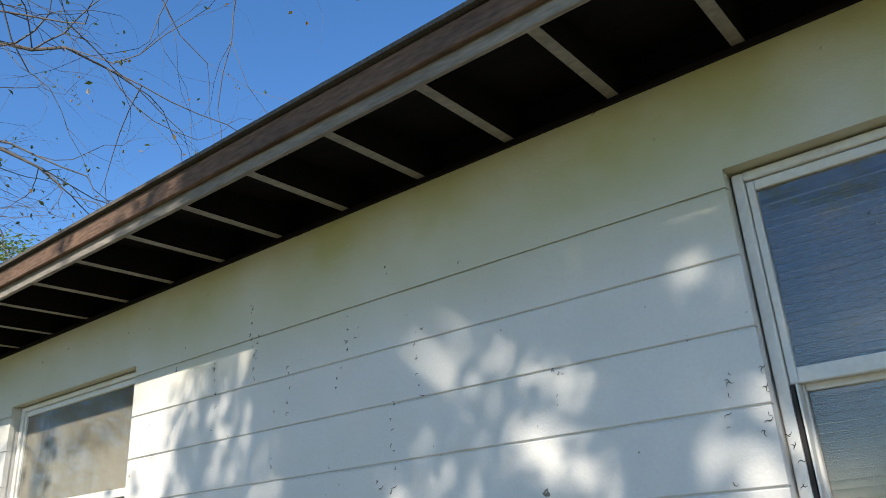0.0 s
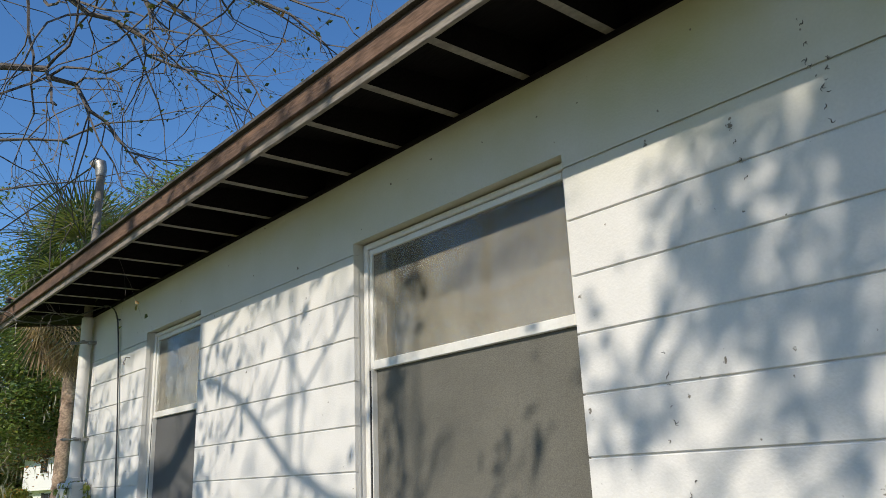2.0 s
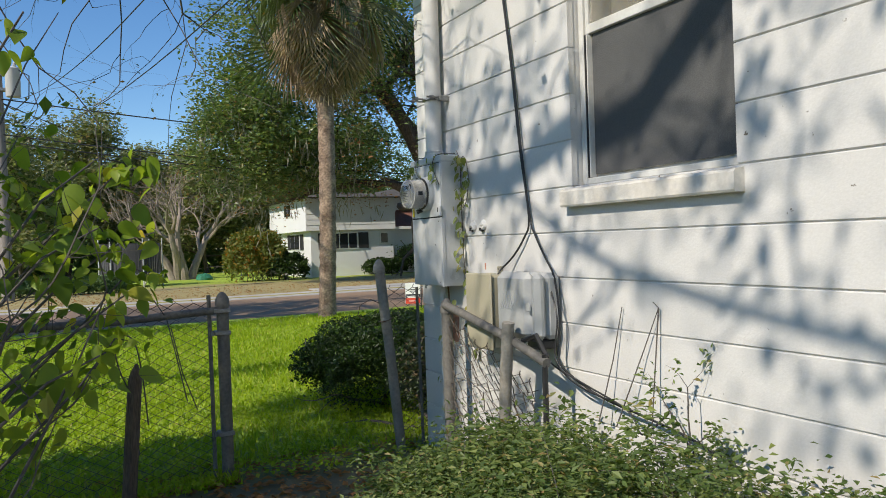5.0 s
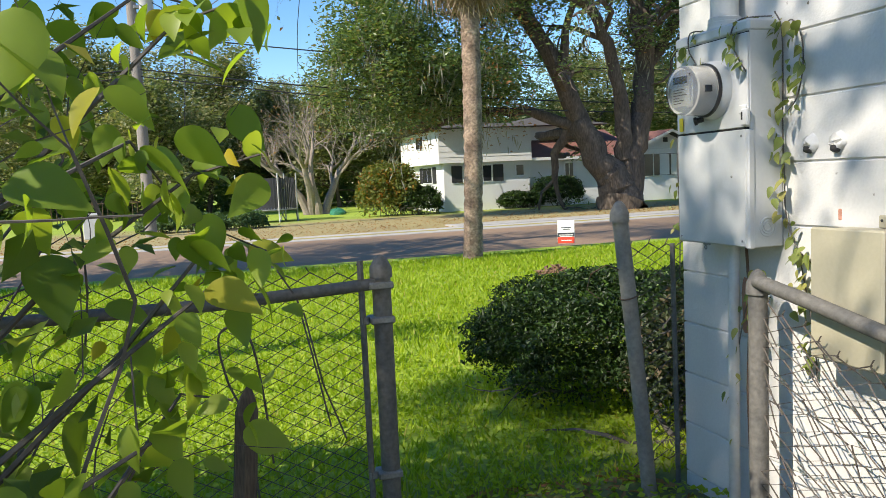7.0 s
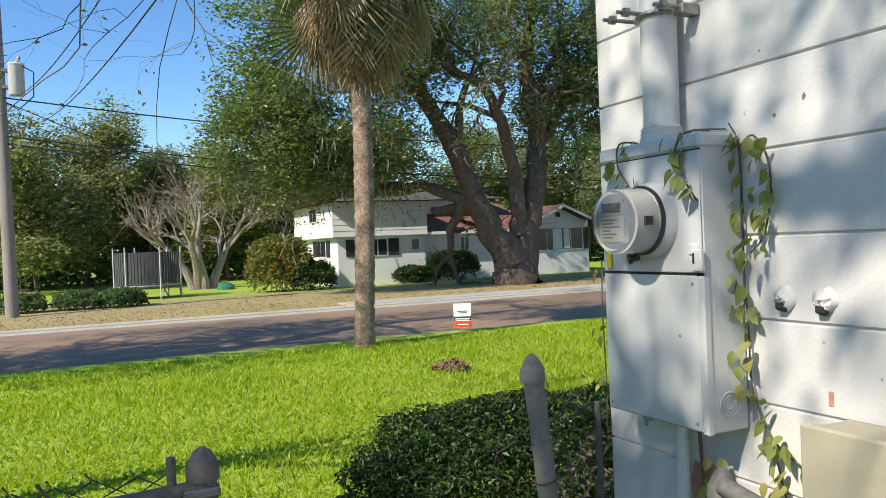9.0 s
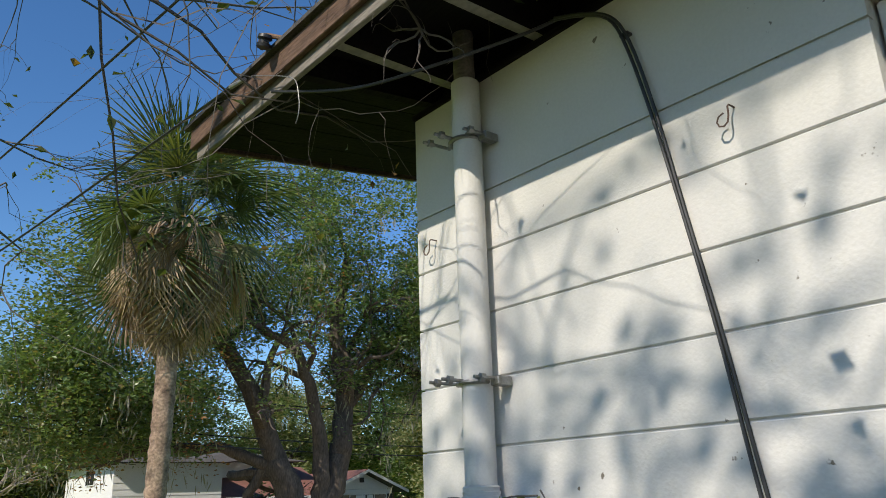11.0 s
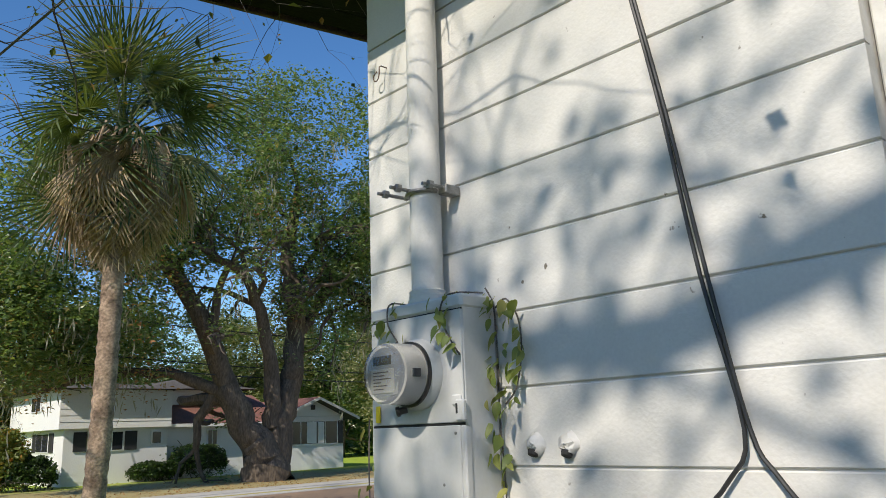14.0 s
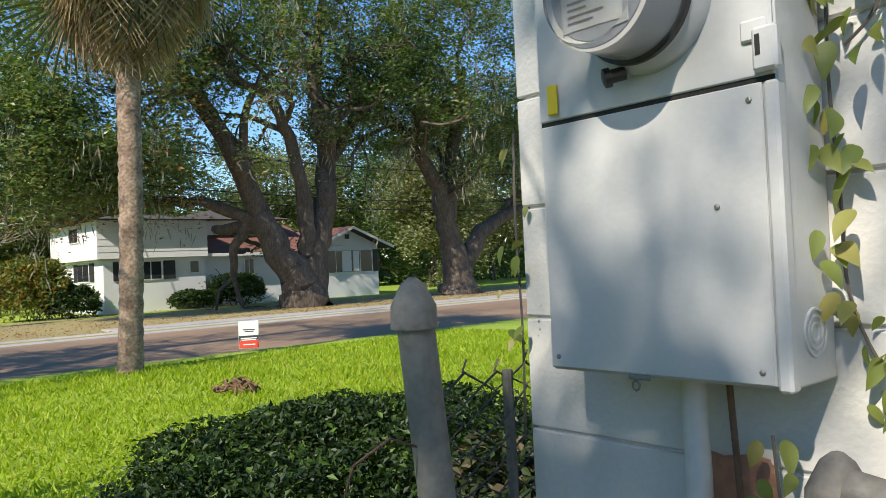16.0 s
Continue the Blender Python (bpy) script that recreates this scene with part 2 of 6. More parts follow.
COVERDARK = leaf_mat("dark_straggly_leaf", [(0, (0.02, 0.035, 0.01)), (0.75, (0.045, 0.07, 0.02)), (1, (0.16, 0.11, 0.06))], 0.55, 0.25)
VINELEAF = leaf_mat("vine_leaf", [(0, (0.10, 0.15, 0.035)), (0.6, (0.17, 0.21, 0.05)), (1, (0.28, 0.26, 0.07))], 0.5, 0.4)
GRASSLEAF = leaf_mat("grass_blade", [(0, (0.220, 0.319, 0.011)), (0.6, (0.308, 0.418, 0.015)), (0.93, (0.396, 0.473, 0.033)), (1, (0.440, 0.374, 0.110))], 0.6, 0.45)
FRONDGREEN = leaf_mat("palm_frond_green", [(0, (0.043, 0.072, 0.025)), (0.7, (0.082, 0.115, 0.038)), (1, (0.163, 0.172, 0.057))], 0.45, 0.3, island=False)
FRONDDEAD = leaf_mat("palm_frond_dead", [(0, (0.235, 0.169, 0.109)), (0.6, (0.382, 0.285, 0.199)), (1, (0.528, 0.411, 0.293))], 0.85, 0.25, island=False)


# ---- mesh building ----
class Shape:
    """Collects vertices and faces of one mesh."""
    def __init__(self):
        self.v, self.f = [], []

    def add(self, verts, faces):
        k = len(self.v)
        self.v.extend(verts)
        self.f.extend([tuple(i + k for i in f) for f in faces])

    def box(self, x0, x1, y0, y1, z0, z1, c=0.0, m=None):
        """A block, its edges taken off by c."""
        p = []
        lo, hi = (x0, y0, z0), (x1, y1, z1)
        if c <= 0:
            q = [Vector((hi[0] if i & 1 else lo[0], hi[1] if i & 2 else lo[1], hi[2] if i & 4 else lo[2])) for i in range(8)]
            f = [(0, 2, 3, 1), (4, 5, 7, 6), (0, 1, 5, 4), (2, 6, 7, 3), (0, 4, 6, 2), (1, 3, 7, 5)]
        else:
            q, f, at = [], [], {}
            for i in range(8):
                s = [i & 1, (i >> 1) & 1, (i >> 2) & 1]
                for ax in range(3):
                    w = [hi[k] if s[k] else lo[k] for k in range(3)]
                    for k in range(3):
                        if k != ax:
                            w[k] += -c if s[k] else c
                    at[i, ax] = len(q)
                    q.append(Vector(w))
            for ax in range(3):
                a, b = [k for k in range(3) if k != ax]
                for s in (0, 1):
                    ids = [(s << ax), (s << ax) | (1 << a), (s << ax) | (1 << a) | (1 << b), (s << ax) | (1 << b)]
                    face = [at[i, ax] for i in ids]
                    flip = (s == 0) != (ax == 1)
                    f.append(tuple(face[::-1] if flip else face))
            for ax in range(3):
                a, b = [k for k in range(3) if k != ax]
                for sa in (0, 1):
                    for sb in (0, 1):
                        i0 = (sa << a) | (sb << b)
                        i1 = i0 | (1 << ax)
                        face = [at[i0, a], at[i1, a], at[i1, b], at[i0, b]]
                        flip = ((sa == sb) == (ax != 1))
                        f.append(tuple(face if flip else face[::-1]))
            for i in range(8):
                face = [at[i, 0], at[i, 1], at[i, 2]]
                odd = bin(i).count("1") % 2
                f.append(tuple(face if odd else face[::-1]))
        if m is not None:
            q = [m @ w for w in q]
        self.add(q, f)
        return self

    def tube(self, pts, radii, sides=8, caps=True):
        """A round, tapering bar along a line of points."""
        pts = [Vector(p) for p in pts]
        if not hasattr(radii, "__len__"):
            radii = [radii] * len(pts)
        k0, rings = len(self.v), []
        d = (pts[1] - pts[0]).normalized()
        u = d.orthogonal().normalized()
        for i, p in enumerate(pts):
            if 0 < i < len(pts) - 1:
                d = (pts[i + 1] - pts[i - 1])
            elif i:
                d = pts[i] - pts[i - 1]
            d = d.normalized() if d.length > 1e-9 else Vector((0, 0, 1))
            u = (u - d * u.dot(d))
            u = u.normalized() if u.length > 1e-6 else d.orthogonal().normalized()
            w = d.cross(u)
            for s in range(sides):
                a = 2 * math.pi * s / sides
                self.v.append(p + (u * math.cos(a) + w * math.sin(a)) * radii[i])
        for i in range(len(pts) - 1):
            for s in range(sides):
                a, b = k0 + i * sides + s, k0 + i * sides + (s + 1) % sides
                self.f.append((a, b, b + sides, a + sides))
        if caps:
            self.f.append(tuple(range(k0 + sides - 1, k0 - 1, -1)))
            e = k0 + (len(pts) - 1) * sides
            self.f.append(tuple(range(e, e + sides)))
        return self

    def lathe(self, centre, axis, profile, sides=24):
        """A body of revolution: profile of (distance along axis, radius)."""
        c, ax = Vector(centre), Vector(axis).normalized()
        self.tube([c + ax * (d + 1e-5 * i) for i, (d, r) in enumerate(profile)], [max(r, 1e-4) for d, r in profile], sides)
        return self

    def prism(self, profile, x0, x1):
        """A profile of (y, z), drawn out along x."""
        n = len(profile)
        v = [Vector((x0, y, z)) for y, z in profile] + [Vector((x1, y, z)) for y, z in profile]
        f = [(i, (i + 1) % n, n + (i + 1) % n, n + i) for i in range(n)]
        f += [tuple(range(n - 1, -1, -1)), tuple(range(n, 2 * n))]
        self.add(v, f)
        return self

    def mesh(self, name, material, smooth=False):
        me = bpy.data.meshes.new(name)
        me.from_pydata([tuple(p) for p in self.v], [], self.f)
        me.materials.append(material)
        if smooth:
            me.polygons.foreach_set("use_smooth", [True] * len(me.polygons))
            me.set_sharp_from_angle(angle=radians(40))
        me.update()
        return me


def fall(x):
    """How far the land lies below the house's own ground: a gentle slope to the road and beyond."""
    return -0.0115 * min(max(-x - 10.5, 0.0), 31.5)


def curve(pts, n=5):
    """A smooth line through the points."""
    out = []
    for i in range(len(pts) - 1):
        a, b, c, d = [Vector(pts[min(max(j, 0), len(pts) - 1)]) for j in (i - 1, i, i + 1, i + 2)]
        for k in range(n):
            u = k / n
            out.append(0.5 * (2 * b + (c - a) * u + (2 * a - 5 * b + 4 * c - d) * u * u + (3 * b - a - 3 * c + d) * u ** 3))
    return out + [Vector(pts[-1])]


def thing(name, label, category, at=(0, 0, 0), group="", kind=""):
    ob = new(name)
    ob.location = (at[0], at[1], at[2] + fall(at[0]))
    ob.empty_display_size = 0.1
    return tagged(ob, label, category, group, kind)


def part(name, shape, material, parent=None, label="", smooth=False):
    """One mesh object, in the world's coordinates, under its thing or part."""
    me = shape if isinstance(shape, bpy.types.Mesh) else shape.mesh(name, material, smooth)
    ob = new(name, me)
    if parent is not None:
        ob.parent = parent
        if parent.type == "EMPTY":
            ob.matrix_parent_inverse = Matrix.Translation(Vector((0, 0, fall(parent.location.x))) - parent.location)
    return tagged(ob, label)


def solo(name, shape, material, label, category, group="", kind="", smooth=False):
    ob = part(name, shape, material, None, "", smooth)
    co = np.empty(3 * len(ob.data.vertices))
    ob.data.vertices.foreach_get("co", co)
    co[2::3] += -0.0115 * np.clip(-co[0::3] - 10.5, 0, 31.5)
    ob.data.vertices.foreach_set("co", co)
    return tagged(ob, label, category, group, kind)


def leaves(points, size, rng, flat=0.35, fold=0.25, wide=0.55, droop=0.0):
    """Folded leaves at points (n, 3), turned by chance: vertices and faces."""
    n = len(points)
    d = rng.normal(size=(n, 3))
    d[:, 2] = d[:, 2] * flat - droop
    d /= np.linalg.norm(d, axis=1)[:, None]
    w = np.cross(d, rng.normal(size=(n, 3)) * (0.5, 0.5, 0.5) + (0, 0, 1.0))
    w /= np.linalg.norm(w, axis=1)[:, None] + 1e-9
    up = np.cross(w, d)
    s = (size * rng.uniform(0.6, 1.35, n))[:, None]
    base, tip = points - d * s * 0.5, points + d * s * 0.5
    a = points - d * s * 0.06 + w * s * wide * 0.5 + up * s * fold * 0.5
    b = points - d * s * 0.06 - w * s * wide * 0.5 + up * s * fold * 0.5
    v = np.stack([base, a, tip, b], 1).reshape(-1, 3)
    return v, np.arange(4 * n).reshape(-1, 4)


def cloud(name, vf, material):
    v, f = vf
    me = bpy.data.meshes.new(name)
    me.from_pydata(v.tolist(), [], f.tolist())
    me.materials.append(material)
    return me


def clumps(centres, each, spread, rng):
    c = np.repeat(np.asarray(centres, float), each, axis=0)
    return c + np.clip(rng.normal(size=c.shape), -2, 2) * np.asarray(spread)


def limb(shape, tips, p, d, length, r, depth, rng, bend=0.25, gravity=0.0, sides=6, kids=(2, 4), shrink=0.68, spread=0.75, seg=5):
    """A limb with its branches, tapering; ends gather in tips."""
    pts, radii = [Vector(p)], [r]
    d = Vector(d).normalized()
    end = r * (0.55 if depth else 0.25)
    for i in range(seg):
        d = (d + Vector(rng.normal(size=3)) * bend + Vector((0, 0, gravity))).normalized()
        pts.append(pts[-1] + d * length / seg)
        radii.append(r + (end - r) * (i + 1) / seg)
    shape.tube(pts, radii, sides, caps=False)
    if depth == 0:
        tips.extend([tuple(q) for q in pts[2:]])
        return
    for k in range(rng.integers(kids[0], kids[1] + 1)):
        i = seg if k == 0 else int(rng.integers(2, seg + 1))
        side = Vector(rng.normal(size=3))
        side = (side - d * side.dot(d)).normalized()
        nd = (d * (1.0 if k else 1.3) + side * spread * rng.uniform(0.7, 1.3)).normalized()
        limb(shape, tips, pts[i], nd, length * shrink * rng.uniform(0.75, 1.2), radii[i] * (0.85 if k == 0 else 0.62), depth - 1, rng, bend, gravity, max(3, sides - 1), kids, shrink, spread, seg)


# ---- the house: wall of painted block ----
Y, TOP, COURSE = 2.18, 3.10, 0.203
OPEN = [(-7.895, -6.978, 1.478, 2.757), (-5.25, -3.92, 1.478, 2.757), (-0.925, 0.37, 1.478, 2.757)]
XW, XE = -9.47, 4.5


def wall_south():
    body = Shape()
    xs = sorted([XW + 0.012, XE] + [x for o in OPEN for x in (o[0] - 0.004, o[1] + 0.004)])
    for x0, x1 in zip(xs, xs[1:]):
        o = [o for o in OPEN if o[0] <= (x0 + x1) / 2 <= o[1]]
        for z0, z1 in ([(-0.3, o[0][2] - 0.06), (o[0][3] + 0.004, TOP - 0.01)] if o else [(-0.3, TOP - 0.01)]):
            body.box(x0, x1, Y + 0.008, Y + 0.2, z0, z1)
    wall = solo("wall_south", body, PAINT, "white painted concrete block wall with mildew specks, olive bounce tint and dappled shade", "wall", kind="structure")
    j, ch = 0.0026, 0.003
    z1 = 2.70
    k = 0
    while z1 > 0:
        z0 = z1 - COURSE
        cuts = [o for o in OPEN if o[2] < z1 - 0.02 and o[3] > z0 + 0.02]
        xs = [XW] + [x for o in cuts for x in o[:2]] + [XE]
        for x0, x1 in zip(xs[::2], xs[1::2]):
            zz0 = z0 + j
            p = [(Y, zz0 + ch), (Y + ch, zz0), (Y + 0.03, zz0), (Y + 0.03, z1 - j), (Y + ch, z1 - j), (Y, z1 - j - ch)]
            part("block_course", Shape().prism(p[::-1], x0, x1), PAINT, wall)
        z1, k = z0, k + 1
    xs = [XW] + [x for o in OPEN for x in o[:2]] + [XE]
    for i, (x0, x1) in enumerate(zip(xs, xs[1:])):
        z0 = OPEN[0][3] if i % 2 else 2.70 + j
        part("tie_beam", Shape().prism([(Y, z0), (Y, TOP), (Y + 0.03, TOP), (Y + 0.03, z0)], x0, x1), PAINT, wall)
    return wall


wall_south()
for nm, b in (("wall_west", (XW, XW + 0.2, Y + 0.2, 9.0)), ("wall_east", (XE - 0.2, XE, Y + 0.2, 9.0)), ("wall_north", (XW, XE, 9.0, 9.2))):
    solo(nm, Shape().box(*b, -0.3, TOP, 0.003), PAINT, "white painted concrete block wall of the house", "wall", kind="structure")
solo("floor", Shape().box(XW + 0.2, XE - 0.2, Y + 0.2, 9.0, 0.0, 0.35), ROOM, "bare floor inside the house", "floor", kind="structure")
solo("ceiling", Shape().box(XW, XE, Y + 0.2, 9.2, TOP - 0.25, TOP - 0.2), ROOM, "plain ceiling inside the house", "ceiling", kind="structure")


def window(n, x0, x1, z0, z1, screen, blinds):
    w = thing("window_%d" % n, "double-hung window with white frame and dusty glass over a projecting sill", "window", ((x0 + x1) / 2, Y, z0), kind="structure")
    zm, y = 2.14, Y + 0.055
    fr = Shape()
    for a, b, c, d in ((x0 + 0.003, x0 + 0.035, z0 + 0.006, z1 - 0.003), (x1 - 0.035, x1 - 0.003, z0 + 0.006, z1 - 0.003), (x0 + 0.035, x1 - 0.035, z1 - 0.03, z1 - 0.003), (x0 + 0.035, x1 - 0.035, z0 + 0.006, z0 + 0.035)):
        fr.box(a, b, y, y + 0.09, c, d, 0.004)
    part("window_frame", fr, TRIM, w)
    xa, xb = x0 + 0.037, x1 - 0.037

    def sash(name, za, zb, ys, thick, bottom, top):
        s = Shape()
        s.box(xa, xa + thick, ys, ys + 0.03, za, zb, 0.003).box(xb - thick, xb, ys, ys + 0.03, za, zb, 0.003)
        s.box(xa + thick, xb - thick, ys, ys + 0.03, za, za + bottom, 0.003).box(xa + thick, xb - thick, ys, ys + 0.03, zb - top, zb, 0.003)
        o = part(name, s, TRIM, w)
        g = part("pane", Shape().box(xa + thick, xb - thick, ys + 0.012, ys + 0.016, za + bottom, zb - top), GLASS2 if blinds else GLASS, o)
        g.visible_shadow = False
        return o
    up = sash("upper_sash", zm, z1 - 0.032, y + 0.012, 0.022, 0.042, 0.03)
    lo = sash("lower_sash", z0 + 0.037, zm + 0.012, y + 0.046, 0.026, 0.04, 0.03)
    part("screen_track", Shape().box(xa, xa + 0.01, y + 0.004, y + 0.04, z0 + 0.037, zm - 0.002, 0.001), DARKGAP, w, "black weather strip")
    part("track_strip", Shape().box(xa + 0.014, xa + 0.02, y + 0.004, y + 0.04, z0 + 0.037, zm - 0.002, 0.001), TRIM, w)
    if screen:
        part("insect_screen", Shape().box(xa + 0.024, xb - 0.004, y + 0.03, y + 0.032, z0 + 0.05, zm), SCREEN if n == 1 else DUSTYSCREEN, w, "dark grey mesh insect screen")
    s = Shape().prism([(Y - 0.045, z0 - 0.088), (Y - 0.05, z0 - 0.08), (Y - 0.05, z0 - 0.022), (Y - 0.042, z0 - 0.012), (Y + 0.06, z0 + 0.004), (Y + 0.06, z0 - 0.088)][::-1], x0 - 0.03, x1 + 0.03)
    part("window_sill", s, SILL, w, "weathered cast sill with flaking paint")
    # what hangs behind the glass
    if blinds:
        b = thing("venetian_blind", "dark closed venetian blind hanging behind a window", "blind", ((x0 + x1) / 2, Y + 0.2, z1))
        z, s0 = z0 + 0.03, None
        while z < z1 - 0.05:
            m = Matrix.Translation(((x0 + x1) / 2, Y + 0.21, z)) @ Matrix.Rotation(radians(58), 4, "X")
            s0 = s0 or Shape().box(-(x1 - x0) / 2 + 0.02, (x1 - x0) / 2 - 0.02, -0.014, 0.014, -0.0008, 0.0008).mesh("slat", BLIND)
            o = part("slat", s0, BLIND, b)
            o.matrix_basis = m
            z += 0.024
        part("head_rail", Shape().box(x0 + 0.02, x1 - 0.02, Y + 0.19, Y + 0.23, z1 - 0.05, z1 - 0.01, 0.003), BLIND, b)
    else:
        c, n_ = Shape(), 60
        v, f = [], []
        for i in range(n_ + 1):
            x = x0 + 0.01 + (x1 - x0 - 0.02) * i / n_
            yy = Y + 0.24 + 0.005 * math.sin(i * 0.9) + 0.002 * math.sin(i * 2.3)
            v += [Vector((x, yy, z0)), Vector((x, yy, z1)), Vector((x, yy + 0.003, z1)), Vector((x, yy + 0.003, z0))]
        for i in range(n_):
            a = 4 * i
            f += [(a, a + 4, a + 5, a + 1), (a + 2, a + 6, a + 7, a + 3), (a + 1, a + 5, a + 6, a + 2), (a + 3, a + 7, a + 4, a)]
        c.add(v, f)
        solo("curtain", c, CURTAIN, "drab beige curtain hanging closed behind a window", "curtain", "curtains", smooth=True)


for n, o in enumerate(OPEN):
    window(n + 1, *o, n < 2, n == 2)

# ---- eave and roof ----
SLOPE, YF = 0.12, 1.66
XR = -10.27
RAFTERS = [0.415 - 0.406 * i for i in range(23)] + [-8.82, -9.215] + [0.821 + 0.406 * i for i in range(11)]


def roof_z(y):
    return 3.215 + SLOPE * (y - YF)


def eave():
    deck = solo("roof_deck", Shape().prism([(YF - 0.01, roof_z(YF - 0.01)), (5.7, roof_z(5.7)), (9.8, roof_z(YF)), (9.8, roof_z(YF) + 0.025), (5.7, roof_z(5.7) + 0.025), (YF - 0.01, roof_z(YF - 0.01) + 0.025)], XR, 5.0), DECK, "wooden roof deck over open rafters, near-black with painted-in shade", "roof", kind="structure")
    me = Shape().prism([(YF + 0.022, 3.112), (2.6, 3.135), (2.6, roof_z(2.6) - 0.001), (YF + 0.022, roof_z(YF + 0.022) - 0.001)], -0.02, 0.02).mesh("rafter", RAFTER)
    # undersides keep the bounce-lit tone, all other faces take the shade-dark one
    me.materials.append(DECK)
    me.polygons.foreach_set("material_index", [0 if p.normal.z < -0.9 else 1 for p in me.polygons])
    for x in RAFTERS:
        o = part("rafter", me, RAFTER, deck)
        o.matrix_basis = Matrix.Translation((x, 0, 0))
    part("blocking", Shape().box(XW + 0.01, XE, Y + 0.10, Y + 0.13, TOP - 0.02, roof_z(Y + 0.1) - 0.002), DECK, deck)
    part("frieze", Shape().box(XW - 0.004, XE, Y - 0.012, Y + 0.02, TOP, TOP + 0.022, 0.003), DECK, deck, "strip along the top of the wall, near-black with painted-in shade")
    part("shingle_edge", Shape().prism([(YF - 0.045, roof_z(YF) + 0.026), (5.7, roof_z(5.7) + 0.028), (9.85, roof_z(YF) + 0.026), (9.85, roof_z(YF) + 0.045), (5.7, roof_z(5.7) + 0.05), (YF - 0.045, roof_z(YF) + 0.042)], XR - 0.05, 5.05), SHINGLE, deck, "worn dark shingle edge")
    part("fascia", Shape().box(XR - 0.02, 5.0, YF - 0.024, YF - 0.002, 3.15, roof_z(YF) + 0.022, 0.003), FASCIA, deck, "sunlit reddish brown fascia board")
    part("subfascia", Shape().box(XR, 5.0, YF, YF + 0.02, 3.102, roof_z(YF) - 0.004, 0.003), SUBFASCIA, deck, "weathered grey brown board")
    part("barge_board", Shape().prism([(YF, roof_z(YF) - 0.06), (5.7, roof_z(5.7) - 0.06), (5.7, roof_z(5.7) - 0.002), (YF, roof_z(YF) - 0.002)], XR - 0.022, XR - 0.002), FASCIA, deck)
    # boarded soffit under the overhang of the gable end, its shade put into the colour
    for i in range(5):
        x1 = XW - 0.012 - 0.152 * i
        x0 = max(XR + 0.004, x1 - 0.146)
        part("soffit_board", Shape().prism([(YF + 0.024, roof_z(YF + 0.024) - 0.055), (5.6, roof_z(5.6) - 0.055), (5.6, roof_z(5.6) - 0.04), (YF + 0.024, roof_z(YF + 0.024) - 0.04)], x0, x1), SOFFIT, deck, "green-brown soffit board, darkened to hold shade" if i == 0 else "")
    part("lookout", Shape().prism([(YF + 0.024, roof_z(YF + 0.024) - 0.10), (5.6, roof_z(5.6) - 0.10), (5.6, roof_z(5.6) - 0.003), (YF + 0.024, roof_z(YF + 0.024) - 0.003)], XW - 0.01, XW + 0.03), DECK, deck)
    return deck


# soffit green, darkened so that the colour carries the overhang's shade
SOFFIT = mat("shade_dark_green_soffit", (0.016, 0.018, 0.011), (0.010, 0.011, 0.008), 0.9, s1=3, s2=40, stretch=(3, 0.4, 3), fine=0.3)
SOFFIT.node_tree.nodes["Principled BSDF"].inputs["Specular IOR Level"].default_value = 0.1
eave()
mast = thing("service_mast", "weathered grey electrical riser pipe strapped to a wall", "pipe", (-9.122, 2.12, 1.73))
part("riser", Shape().tube([(-9.122, 2.118, 1.735), (-9.114, 2.118, 3.075), (-9.114, 2.118, 3.085)], [0.047, 0.048, 0.036], 20), PAINT, mast, smooth=True)
part("mast_pipe", Shape().tube([(-9.116, 2.118, 3.07), (-9.122, 2.118, 4.40)], 0.036, 16), SUBFASCIA, mast, "bare grey pipe above the roof", smooth=True)

